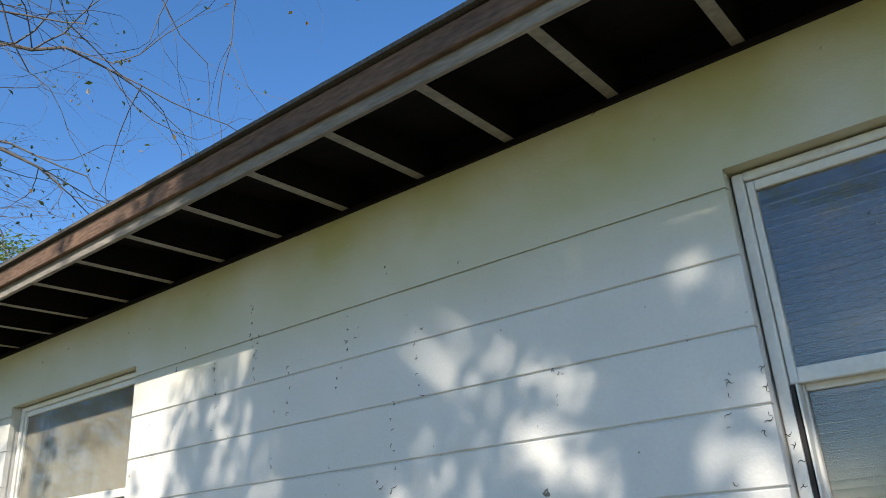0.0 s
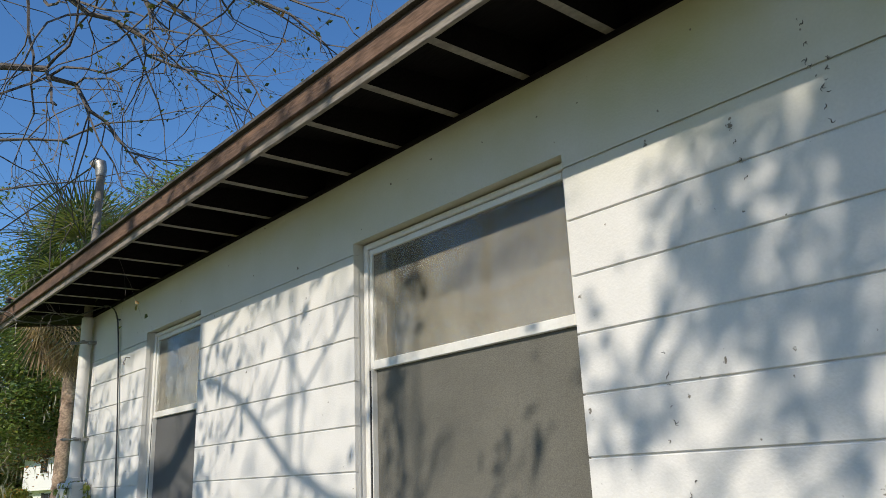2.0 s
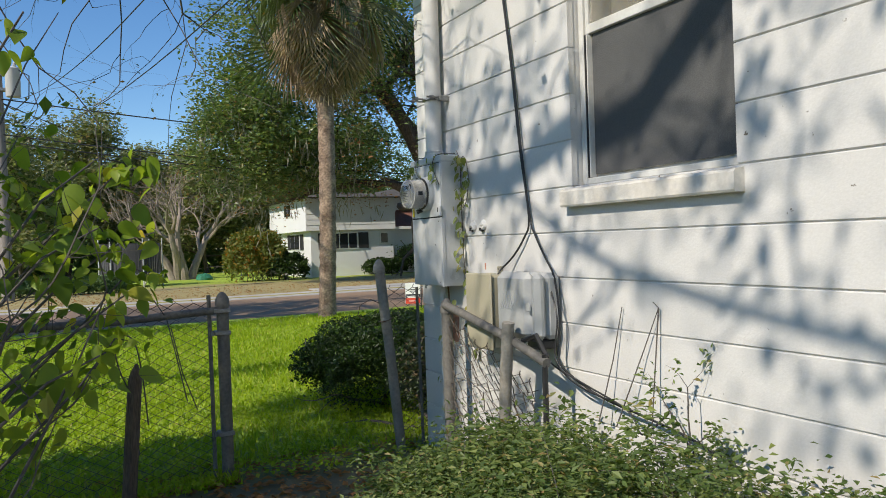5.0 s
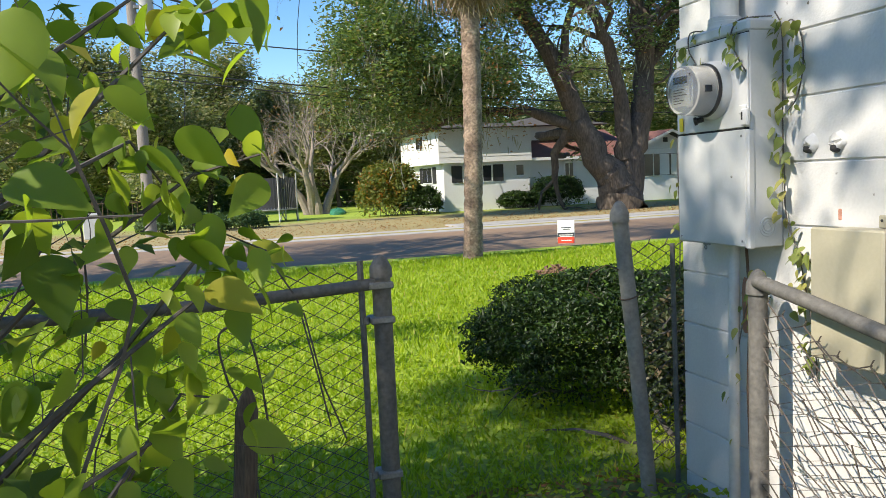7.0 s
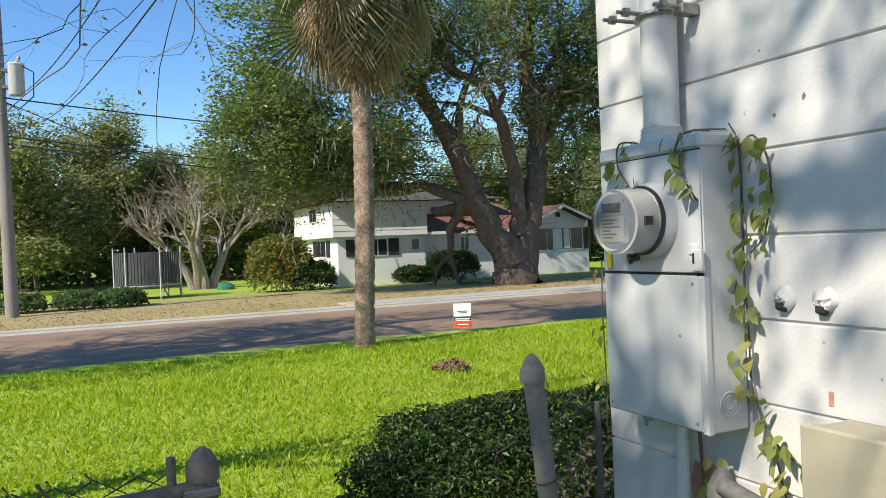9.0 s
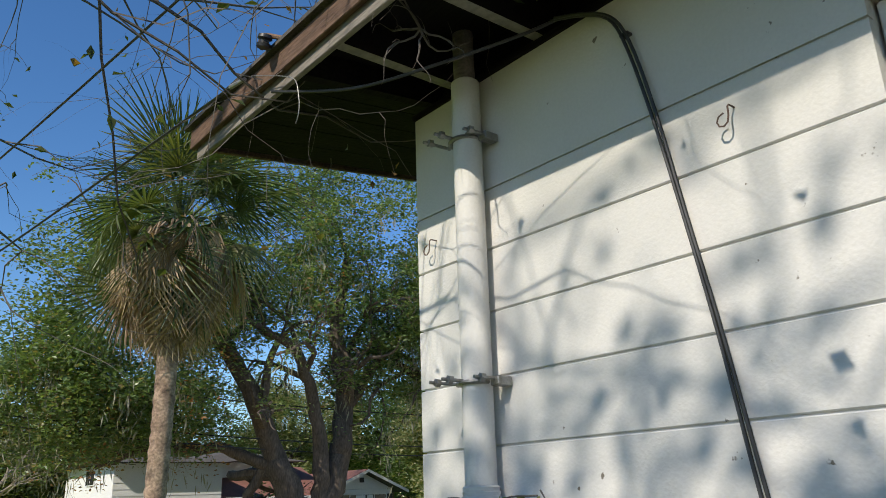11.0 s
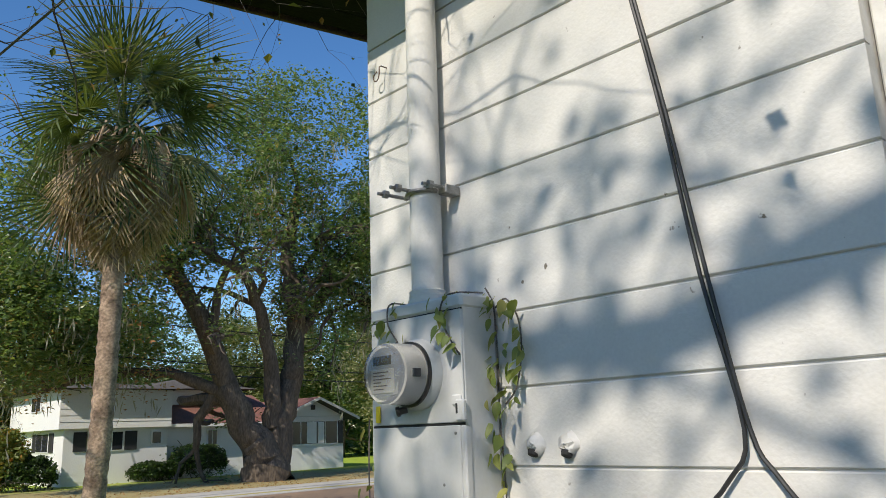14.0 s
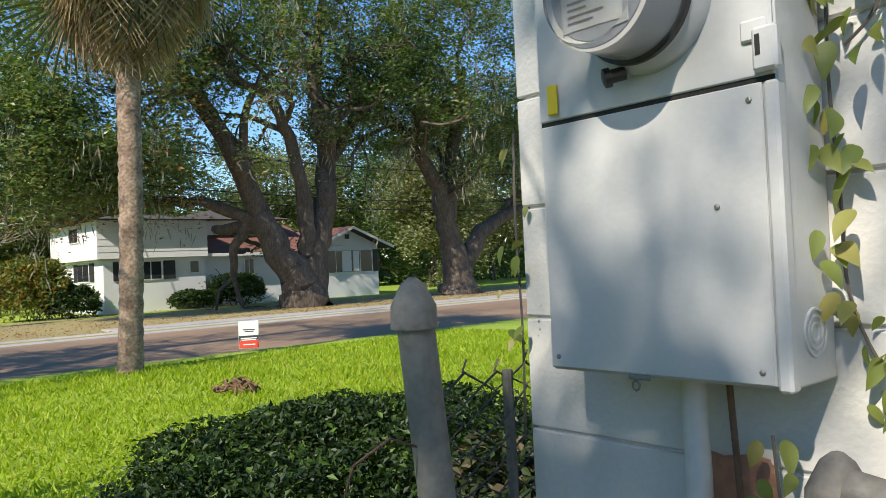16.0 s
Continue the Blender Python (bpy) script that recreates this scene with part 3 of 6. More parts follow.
# ---- ground, road ----
def ground_mat():
    m = mat("lawn_soil", (0.24, 0.34, 0.025), (0.31, 0.41, 0.04), 0.95, s1=0.8, s2=30, bump=0.6, fine=0.4)
    n, l = m.node_tree.nodes, m.node_tree.links
    b = n["Principled BSDF"]
    src = b.inputs["Base Color"].links[0].from_socket
    tc, sep = n.new("ShaderNodeTexCoord"), n.new("ShaderNodeSeparateXYZ")
    l.new(tc.outputs["Object"], sep.inputs[0])
    no = n.new("ShaderNodeTexNoise")
    no.inputs["Scale"].default_value, no.inputs["Detail"].default_value = 0.45, 8
    l.new(tc.outputs["Object"], no.inputs["Vector"])
    # dry leaves and straw lie over the lawn beyond the road, thinning away from the big trees
    far, side, wob = n.new("ShaderNodeMapRange"), n.new("ShaderNodeMapRange"), n.new("ShaderNodeMapRange")
    far.inputs["From Min"].default_value, far.inputs["From Max"].default_value = -27.9, -28.3
    l.new(sep.outputs["X"], far.inputs["Value"])
    side.inputs["From Min"].default_value, side.inputs["From Max"].default_value = -43.0, -33.0
    l.new(sep.outputs["X"], side.inputs["Value"])
    add = n.new("ShaderNodeMath")
    add.operation = "ADD"
    l.new(side.outputs[0], add.inputs[0])
    l.new(no.outputs["Fac"], add.inputs[1])
    wob.inputs["From Min"].default_value, wob.inputs["From Max"].default_value = 0.75, 1.2
    l.new(add.outputs[0], wob.inputs["Value"])
    mul = n.new("ShaderNodeMath")
    mul.operation = "MULTIPLY"
    l.new(far.outputs[0], mul.inputs[0])
    l.new(wob.outputs[0], mul.inputs[1])
    dry = n.new("ShaderNodeMix")
    dry.data_type = "RGBA"
    dry.inputs["A"].default_value, dry.inputs["B"].default_value = (0.40, 0.34, 0.14, 1), (0.26, 0.20, 0.09, 1)
    l.new(no.outputs["Fac"], dry.inputs["Factor"])
    # trodden leaf litter near the house wall
    near = n.new("ShaderNodeMapRange")
    near.inputs["From Min"].default_value, near.inputs["From Max"].default_value = -10.3, -9.2
    l.new(sep.outputs["X"], near.inputs["Value"])
    mx, m2 = n.new("ShaderNodeMix"), n.new("ShaderNodeMix")
    mx.data_type = m2.data_type = "RGBA"
    l.new(mul.outputs[0], mx.inputs["Factor"])
    l.new(src, mx.inputs["A"])
    l.new(dry.outputs["Result"], mx.inputs["B"])
    l.new(near.outputs[0], m2.inputs["Factor"])
    l.new(mx.outputs["Result"], m2.inputs["A"])
    m2.inputs["B"].default_value = (0.15, 0.135, 0.075, 1)
    l.new(m2.outputs["Result"], b.inputs["Base Color"])
    return m


def sheet(profile, y0, y1):
    s = Shape()
    n = len(profile)
    s.add([Vector((x, y0, z)) for x, z in profile] + [Vector((x, y1, z)) for x, z in profile], [(i, i + 1, n + i + 1, n + i) for i in range(n - 1)])
    return s


LAWNFAR = 0.10
solo("ground", sheet([(-900, LAWNFAR), (-42, LAWNFAR), (-36, LAWNFAR), (-28.25, 0.02), (-28.2, -0.07), (-20.55, -0.06), (-20.3, 0.0), (-10.5, 0.0), (900, 0.0)], -900, 900), ground_mat(), "green lawn, leaf-strewn and dry beyond the road", "ground", kind="structure")
solo("road", sheet([(-28.0, -0.045), (-24.3, 0.02), (-20.5, -0.045)], -300, 300), ASPHALT, "worn grey-brown asphalt road with tree shade", "road", kind="structure")
k = Shape().prism([(-28.42, -0.1), (-28.42, 0.055), (-28.30, 0.05), (-28.22, -0.02), (-27.8, -0.03), (-27.8, -0.1)], -120, 120)
k.v = [Vector((v.y, v.x, v.z)) for v in k.v]
k.f = [f[::-1] for f in k.f]
kerb = solo("kerb", k, CONCRETE, "pale concrete kerb and gutter along the road", "kerb", kind="structure")
solo("driveway", Shape().box(-29.7, -28.43, 7.6, 60, -0.05, 0.078, 0.01), CONCRETE, "pale concrete pavement beside the road", "pavement", kind="structure")

# ---- the house across the road ----
def neighbour():
    h = thing("neighbour_house", "white two-storey house with dark windows and a low red-brown roofed wing", "house", (-40, 10.8, LAWNFAR))
    zb = LAWNFAR

    def solid(name, pts, faces, material, parent=h, label=""):
        s = Shape()
        s.add([Vector(p) for p in pts], faces)
        return part(name, s, material, parent, label)

    def slab(name, pts, thick, material, label=""):
        """A roof plane of four corners with its thickness."""
        return solid(name, list(pts) + [(x, y, z + thick) for x, y, z in pts], [(3, 2, 1, 0), (4, 5, 6, 7), (0, 1, 5, 4), (1, 2, 6, 5), (2, 3, 7, 6), (3, 0, 4, 7)], material, h, label)

    # two-storey block, its upper storey standing out over the lower
    part("lower_wall", Shape().box(-46.4, -40.3, 11.0, 15.2, zb - 0.1, 2.27, 0.01), SIDING, h)
    upper = part("upper_wall", Shape().box(-46.6, -40.0, 10.7, 15.2, 2.26, 3.80, 0.01), SIDING, h)
    for i in range(6):
        z = 2.28 + i * 0.255
        solid("siding_board", [(-39.985, 10.70, z), (-39.985, 15.19, z), (-39.985, 15.19, z + 0.24), (-39.985, 10.70, z + 0.24), (-39.965, 10.70, z), (-39.965, 15.19, z), (-39.98, 15.19, z + 0.24), (-39.98, 10.70, z + 0.24)], [(0, 1, 2, 3), (7, 6, 5, 4), (0, 4, 5, 1), (1, 5, 6, 2), (2, 6, 7, 3), (3, 7, 4, 0)], SIDING, upper)
    solid("roof", [(-47.1, 10.2, 3.82), (-39.5, 10.2, 3.82), (-39.5, 15.6, 3.82), (-47.1, 15.6, 3.82), (-45, 12.9, 4.2), (-41.6, 12.9, 4.2)], [(3, 2, 1, 0), (0, 1, 5, 4), (1, 2, 5), (2, 3, 4, 5), (3, 0, 4)], SHINGLE)
    # taller part behind
    part("rear_wall", Shape().box(-50, -42.2, 15.22, 19.6, zb - 0.1, 3.95, 0.01), SIDING, h)
    solid("rear_roof", [(-50.6, 14.6, 3.97), (-41.5, 14.6, 3.97), (-41.5, 20.2, 3.97), (-50.6, 20.2, 3.97), (-48.5, 17.4, 4.6), (-43.8, 17.4, 4.6)], [(3, 2, 1, 0), (0, 1, 5, 4), (1, 2, 5), (2, 3, 4, 5), (3, 0, 4)], SHINGLE, label="dark roof behind the trees")
    # low wing under a red-brown roof
    part("wing_wall", Shape().box(-46, -40.6, 15.24, 20.7, zb - 0.1, 2.28, 0.01), SIDING, h)
    slab("wing_roof", [(-40.1, 15.0, 2.30), (-40.1, 20.9, 2.30), (-43.4, 20.9, 3.7), (-43.4, 16.9, 3.7)], 0.09, REDROOF, "red-brown sunlit roof")
    part("wing_eave", Shape().box(-40.09, -40.05, 15.0, 20.9, 2.24, 2.38, 0.008), SIDING, h)
    # low gabled part with a porch front
    part("gable_wall", Shape().box(-47, -40.4, 20.75, 24.4, zb - 0.1, 2.60, 0.01), SIDING, h)
    solid("gable", [(-40.4, 20.75, 2.61), (-40.4, 24.4, 2.61), (-40.4, 22.58, 3.40), (-47, 20.75, 2.61), (-47, 24.4, 2.61), (-47, 22.58, 3.40)], [(0, 1, 2), (5, 4, 3), (0, 2, 5, 3), (2, 1, 4, 5), (0, 3, 4, 1)], SIDING)
    part("gable_vent", Shape().box(-40.395, -40.36, 22.45, 22.7, 2.92, 3.15, 0.006), SHUTTER, h, "dark gable vent")
    for e in (20.2, 24.96):
        slab("gable_roof", [(-39.8, e, 2.43), (-39.8, 22.58, 3.42), (-47.5, 22.58, 3.42), (-47.5, e, 2.43)] if e < 22 else [(-39.8, 22.58, 3.42), (-39.8, e, 2.43), (-47.5, e, 2.43), (-47.5, 22.58, 3.42)], 0.11, REDROOF if e < 22 else SHINGLE, "weathered shingle roof with pale fascia")
        q = [(-39.79, e, 2.40), (-39.79, 22.58, 3.39), (-39.79, 22.58, 3.52), (-39.79, e, 2.53)]
        q = q if e < 22 else [q[1], q[0], q[3], q[2]]
        solid("barge_board", q + [(x + 0.03, y, z) for x, y, z in q], [(3, 2, 1, 0), (4, 5, 6, 7), (0, 1, 5, 4), (1, 2, 6, 5), (2, 3, 7, 6), (3, 0, 4, 7)], SIDING)

    def win(y0, y1, z0, z1, x, panes=2, shut=0.0):
        """A window in a front wall, dark glass in a white frame; shut: how wide its shutters are."""
        w = part("window", Shape().box(x, x + 0.05, y0 - 0.05, y1 + 0.05, z0 - 0.05, z1 + 0.05, 0.01), SIDING, h)
        for i in range(panes):
            a, b = y0 + (y1 - y0) * i / panes, y0 + (y1 - y0) * (i + 1) / panes
            part("pane", Shape().box(x + 0.052, x + 0.06, a + 0.025, b - 0.025, z0, z1, 0.002), DARKWIN, w)
        if shut:
            for a in (y0 - 0.08 - shut, y1 + 0.08):
                part("shutter", Shape().box(x + 0.003, x + 0.05, a, a + shut, z0 - 0.03, z1 + 0.03, 0.008), SHUTTER, w, "dark window shutter")
        return w

    def side_win(x0, x1, z0, z1, y, shut=0.0):
        """A window in the end wall."""
        w = part("window", Shape().box(x0 - 0.05, x1 + 0.05, y - 0.05, y, z0 - 0.05, z1 + 0.05, 0.01), SIDING, h)
        for a, b in ((x0, (x0 + x1) / 2 - 0.025), ((x0 + x1) / 2 + 0.025, x1)):
            part("pane", Shape().box(a, b, y - 0.06, y - 0.052, z0, z1, 0.002), DARKWIN, w)
        if shut:
            for a in (x0 - 0.08 - shut, x1 + 0.08):
                part("shutter", Shape().box(a, a + shut, y - 0.05, y - 0.003, z0 - 0.03, z1 + 0.03, 0.008), SHUTTER, w, "dark window shutter")
    win(11.95, 13.3, 1.42, 2.12, -40.3, 3, 0.5)
    win(14.5, 14.9, 1.62, 2.08, -40.3, 1)
    side_win(-43.5, -42.0, 1.42, 2.12, 11.0, 0.5)
    side_win(-43.4, -42.3, 3.05, 3.6, 10.7)
    win(17.15, 17.6, 1.3, 2.08, -40.6, 2)
    win(17.6, 18.1, 3.2, 3.8, -42.2, 1)
    porch = win(21.15, 24.0, 1.30, 2.35, -40.4, 4, 0.28)
    for y0, y1 in ((22.2, 22.75), (22.85, 23.2)):
        part("blind", Shape().box(-40.336, -40.33, y0, y1, 1.32, 2.33, 0.001), SIDING, porch, "pale drawn blind")
    return h


neighbour()

# ---- palm ----
def palm():
    rng = np.random.default_rng(5)
    x, y = -19.15, 4.73
    p = thing("cabbage_palm", "tall cabbage palm with a skirt of dead fronds beside the road", "palm", (x, y, 0))
    t, n = Shape(), 64
    pts = [(x + 0.10 * math.sin(i / n * 2.2), y + 0.03 * math.sin(i / n * 4) + 0.10 * i / n, -0.1 + 6.0 * i / n) for i in range(n + 1)]
    rad = [0.21 if i < 1 else 0.175 - 0.02 * min(i / 10, 1) + 0.006 * ((i % 2) - 0.5) * 2 + rng.uniform(-0.005, 0.005) for i in range(n + 1)]
    t.tube(pts, rad, 18)
    part("trunk", t, PALMBARK, p, smooth=True)
    top = Vector((x + 0.05, y + 0.14, 6.15))

    def frond(name, material, r, blades, stem, curl, fan=105):
        """A fan leaf on its stalk, pointing along +x from the origin."""
        s = Shape()
        s.tube([(0, 0, 0), (stem * 0.5, 0, 0.05 * stem), (stem, 0, 0)], [0.022, 0.014, 0.01], 4)
        for i in range(blades):
            a = radians(-fan + 2 * fan * i / (blades - 1))
            ln = r * (0.72 + 0.28 * math.cos(a * 0.8)) * rng.uniform(0.85, 1.08)
            d = Vector((math.cos(a), math.sin(a), 0))
            side = Vector((-d.y, d.x, 0))
            c0 = Vector((stem, 0, 0))
            w = 0.011 + 0.007 * r
            q, m = [], 4
            for k in range(m + 1):
                u = k / m
                c = c0 + d * ln * u + Vector((0.10 * ln * u * u, 0, -curl * ln * u * u))
                ww = w * (0.5 + 1.4 * u) * (1 - u) ** 0.55 + 0.002
                q += [c - side * ww + Vector((0, 0, 0.01)), c, c + side * ww + Vector((0, 0, 0.01))]
            f = []
            for k in range(m):
                b = 3 * k
                f += [(b, b + 1, b + 4, b + 3), (b + 1, b + 2, b + 5, b + 4)]
            s.add(q, f)
        return s.mesh(name, material)
    green = [frond("frond", FRONDGREEN, r_, n_, 1.0, c) for r_, n_, c in ((0.95, 24, 0.25), (0.85, 21, 0.55), (1.0, 23, 0.9))]
    dead = [frond("dead_frond", FRONDDEAD, r_, 12, 0.55, c, f_) for r_, c, f_ in ((0.85, 0.25, 26), (0.75, 0.7, 42), (0.95, 1.0, 34))]
    for i in range(56):
        el = radians(86 - 126 * (i / 56) ** 0.9 + rng.uniform(-20, 20))
        az = i * 2.399 + rng.uniform(-0.2, 0.2)
        o = part("frond", green[i % 3], None, p)
        o.matrix_basis = Matrix.Translation(top + Vector((0, 0, 0.15 - 0.35 * i / 56))) @ Euler((rng.uniform(-0.9, 0.9), -el, az), "XYZ").to_matrix().to_4x4() @ Matrix.Scale(rng.uniform(0.72, 1.2), 4)
    for i in range(280):
        u = i / 280
        el = radians(-52 - 28 * u ** 0.6 + rng.uniform(-10, 12))
        az = i * 2.399 + rng.uniform(-0.3, 0.3)
        o = part("dead_frond", dead[i % 3], None, p, "dry grey-brown hanging frond" if i == 0 else "")
        o.matrix_basis = Matrix.Translation(top + Vector((0, 0, 0.05 - 0.85 * u)) + Vector((math.cos(az), math.sin(az), 0)) * (0.12 + 0.55 * rng.uniform(0, 1) * (1 - 0.6 * u))) @ Euler((rng.uniform(-0.9, 0.9), -el, az), "XYZ").to_matrix().to_4x4() @ Matrix.Scale(rng.uniform(0.6, 1.15) * (1 - 0.15 * u), 4)


palm()

# ---- trees ----
def oak(at, trunks, crown, n, each, rng, label, moss=0, brown=0, size=0.165):
    """A spreading live oak. trunks: lines of points with radii; crown: ellipsoids."""
    t = thing("live_oak", label, "tree", at)
    s, tips = Shape(), []
    for line in trunks:
        pts = [Vector(p[:3]) for p in line]
        fine, rr = [], []
        for i in range(len(pts) - 1):
            for k in range(5):
                u = k / 5
                fine.append(pts[i].lerp(pts[i + 1], u) + Vector(rng.normal(size=3)) * 0.05)
                rr.append(line[i][3] + (line[i + 1][3] - line[i][3]) * u)
        fine.append(pts[-1])
        rr.append(line[-1][3])
        s.tube(fine, [r * rng.uniform(0.92, 1.1) for r in rr], 12)
        for k in range(len(fine) // 2, len(fine), 2):
            d = Vector(rng.normal(size=3)) + Vector((0, 0, 0.5)) + (fine[k] - fine[k - 1]).normalized()
            limb(s, tips, fine[k], d, rng.uniform(1.8, 3.2), rr[k] * 0.55, 2, rng, 0.3, 0.02, 6)
    part("trunk", s, BARK, t, smooth=True)
    cs = []
    for (c, r, m) in crown:
        u = rng.normal(size=(m, 3))
        u /= np.linalg.norm(u, axis=1)[:, None]
        cs.append(np.asarray(c) + u * np.asarray(r) * (rng.uniform(0.25, 1.0, m) ** 0.5)[:, None])
    cs = np.concatenate(cs + [np.asarray(tips)[:: max(1, len(tips) // 120)]])
    pts = clumps(cs, each, (0.38, 0.38, 0.22), rng)
    part("crown", cloud("crown", leaves(pts, size, rng), OAKLEAF), None, t)
    if brown:
        pick = cs[rng.choice(len(cs), brown)]
        part("dry_foliage", cloud("dry_foliage", leaves(clumps(pick - (0, 0, 0.5), 60, (0.5, 0.5, 0.4), rng), 0.14, rng), BROWNLEAF), None, t, "brown resurrection fern and dry leaves")
    if moss:
        pick = cs[rng.choice(len(cs), moss)]
        q = np.repeat(pick, 26, axis=0) + rng.normal(size=(moss * 26, 3)) * (0.22, 0.22, 0.5) - (0, 0, 0.7)
        part("hanging_moss", cloud("hanging_moss", leaves(q, 0.42, rng, 0.2, 0.1, 0.1, droop=3.0), MOSS), None, t, "grey hanging moss")
    return t


rg = np.random.default_rng(11)
zf = LAWNFAR - 0.1
oak((-33.5, 16.0, zf),
    [[(-33.5, 16.0, zf, 1.0), (-33.5, 16.0, 0.5, 0.82), (-33.5, 15.8, 1.1, 0.68), (-33.6, 15.1, 2.0, 0.55), (-33.8, 14.4, 3.6, 0.42), (-33.6, 13.2, 6.0, 0.34), (-33.2, 11.3, 8.4, 0.22), (-33, 9.0, 9.6, 0.12)],
     [(-33.5, 16.2, 0.3, 0.62), (-33.5, 16.6, 2.2, 0.48), (-33.4, 17.0, 4.0, 0.42), (-33.5, 17.2, 5.6, 0.36), (-33.3, 16.6, 8.2, 0.28), (-33.4, 17.2, 11.5, 0.16)],
     [(-33.4, 16.1, 2.0, 0.34), (-33.2, 16.0, 3.8, 0.28), (-33.0, 15.4, 6.0, 0.24), (-32.6, 14.3, 7.6, 0.18), (-32.2, 12.2, 8.2, 0.10)],
     [(-33.6, 17.1, 5.2, 0.24), (-33.2, 18.5, 7.2, 0.18), (-32.8, 20.0, 9.2, 0.10)],
     [(-33.8, 14.6, 3.2, 0.26), (-34.6, 12.6, 4.0, 0.18), (-35.0, 10.0, 3.9, 0.11), (-35.2, 8.6, 3.3, 0.06)]],
    [((-33.5, 9.0, 8.0), (3.5, 4.2, 4.2), 330), ((-33.6, 6.6, 5.4), (2.6, 2.2, 2.4), 150), ((-33.5, 13.0, 11.5), (4.0, 4.5, 4.0), 240), ((-33.5, 18.0, 12.0), (4.2, 4.5, 4.5), 250), ((-33.5, 21.0, 8.6), (3.2, 3.0, 3.0), 110), ((-34.5, 10.0, 4.6), (2.0, 2.6, 1.0), 70), ((-34.0, 18.5, 7.0), (2.5, 2.2, 1.6), 40)],
    0, 82, rg, "great live oak with leaning forked trunks, moss and ferns", 150, 60)
oak((-33.6, 23.7, zf),
    [[(-33.6, 23.7, zf, 0.95), (-33.6, 23.7, 1.0, 0.65), (-33.6, 23.3, 2.6, 0.48), (-33.4, 22.7, 4.6, 0.36), (-33.2, 21.0, 6.6, 0.26), (-33.2, 19.4, 7.4, 0.14)],
     [(-33.6, 23.9, 1.2, 0.48), (-33.6, 25.2, 2.8, 0.34), (-33.4, 27.4, 3.8, 0.27), (-33.2, 30.0, 4.6, 0.14)],
     [(-33.5, 23.2, 3.2, 0.36), (-33.6, 23.8, 6.5, 0.27), (-33.6, 24.6, 10.0, 0.14)]],
    [((-33.5, 24.0, 10.5), (4.0, 4.5, 4.5), 300), ((-33.5, 28.5, 7.5), (3.6, 3.6, 3.0), 200), ((-33.5, 21.0, 7.8), (2.5, 2.4, 1.8), 60), ((-33.5, 32.0, 8.0), (3.5, 3.6, 4.0), 160)],
    0, 74, rg, "old live oak with spreading trunks and hanging moss", 170, 6)


def plain_tree(at, h, r, leaf, rng, n, label, name="tree", bark=BARK, low=0.2, size=0.25):
    t = thing(name, label, "tree", at, "woods")
    s, tips = Shape(), []
    a = Vector(at)
    pts = [a + Vector((rng.normal() * 0.15 * i, rng.normal() * 0.15 * i, h * 0.72 * i / 5 - 0.1)) for i in range(6)]
    s.tube(pts, [0.034 * h * (1 - 0.15 * i) * 0.55 for i in range(6)], 9)
    for k in range(1, 6):
        for _ in range(3):
            limb(s, tips, pts[k], (rng.normal(), rng.normal(), rng.uniform(0.1, 1.0)), r * 0.65, 0.010 * h * (1 - 0.12 * k), 1, rng, 0.3, 0.03, 5)
    part("trunk", s, bark, t, smooth=True)
    c = np.asarray(tips)[rng.choice(len(tips), n // 2)]
    u = rng.normal(size=(n - n // 2, 3))
    u /= np.linalg.norm(u, axis=1)[:, None]
    e = np.asarray(at) + (0, 0, h * (0.5 + low / 2)) + u * (r, r, h * (0.5 - low / 2)) * (rng.uniform(0.2, 1, n - n // 2) ** 0.5)[:, None]
    part("crown", cloud("crown", leaves(clumps(np.concatenate([c, e]), 100, (0.55, 0.55, 0.4), rng), size, rng), leaf), None, t)


wood = np.random.default_rng(21)
for (x, y, h, r, lf, n) in [(-60, -9, 9.5, 4.2, WOODLEAF, 260), (-57, -4.0, 10.5, 4.0, WOODLEAF, 280), (-58, 1.0, 9.8, 4.0, WOODLEAF, 260), (-62, 5.5, 8.8, 3.6, WOODLEAF, 240), (-52, -1.2, 7.0, 3.0, WOODLEAF, 150),
                            (-56, 9.0, 8.2, 3.4, WOODLEAF, 200), (-60, 14, 10.0, 4.5, WOODLEAF, 240), (-58, 20, 10.5, 4.5, PINELEAF, 240), (-56, 27, 11, 4.8, WOODLEAF, 260), (-54, 34, 11, 5.0, PINELEAF, 260),
                            (-50, 42, 12, 5.5, WOODLEAF, 260), (-46, 33, 9.0, 3.6, WOODLEAF, 200), (-64, -16, 11, 5, WOODLEAF, 240), (-45, 50, 13, 6, WOODLEAF, 240)]:
    plain_tree((x, y, LAWNFAR), h, r, lf, wood, n, "leafy woodland tree in mixed winter green")


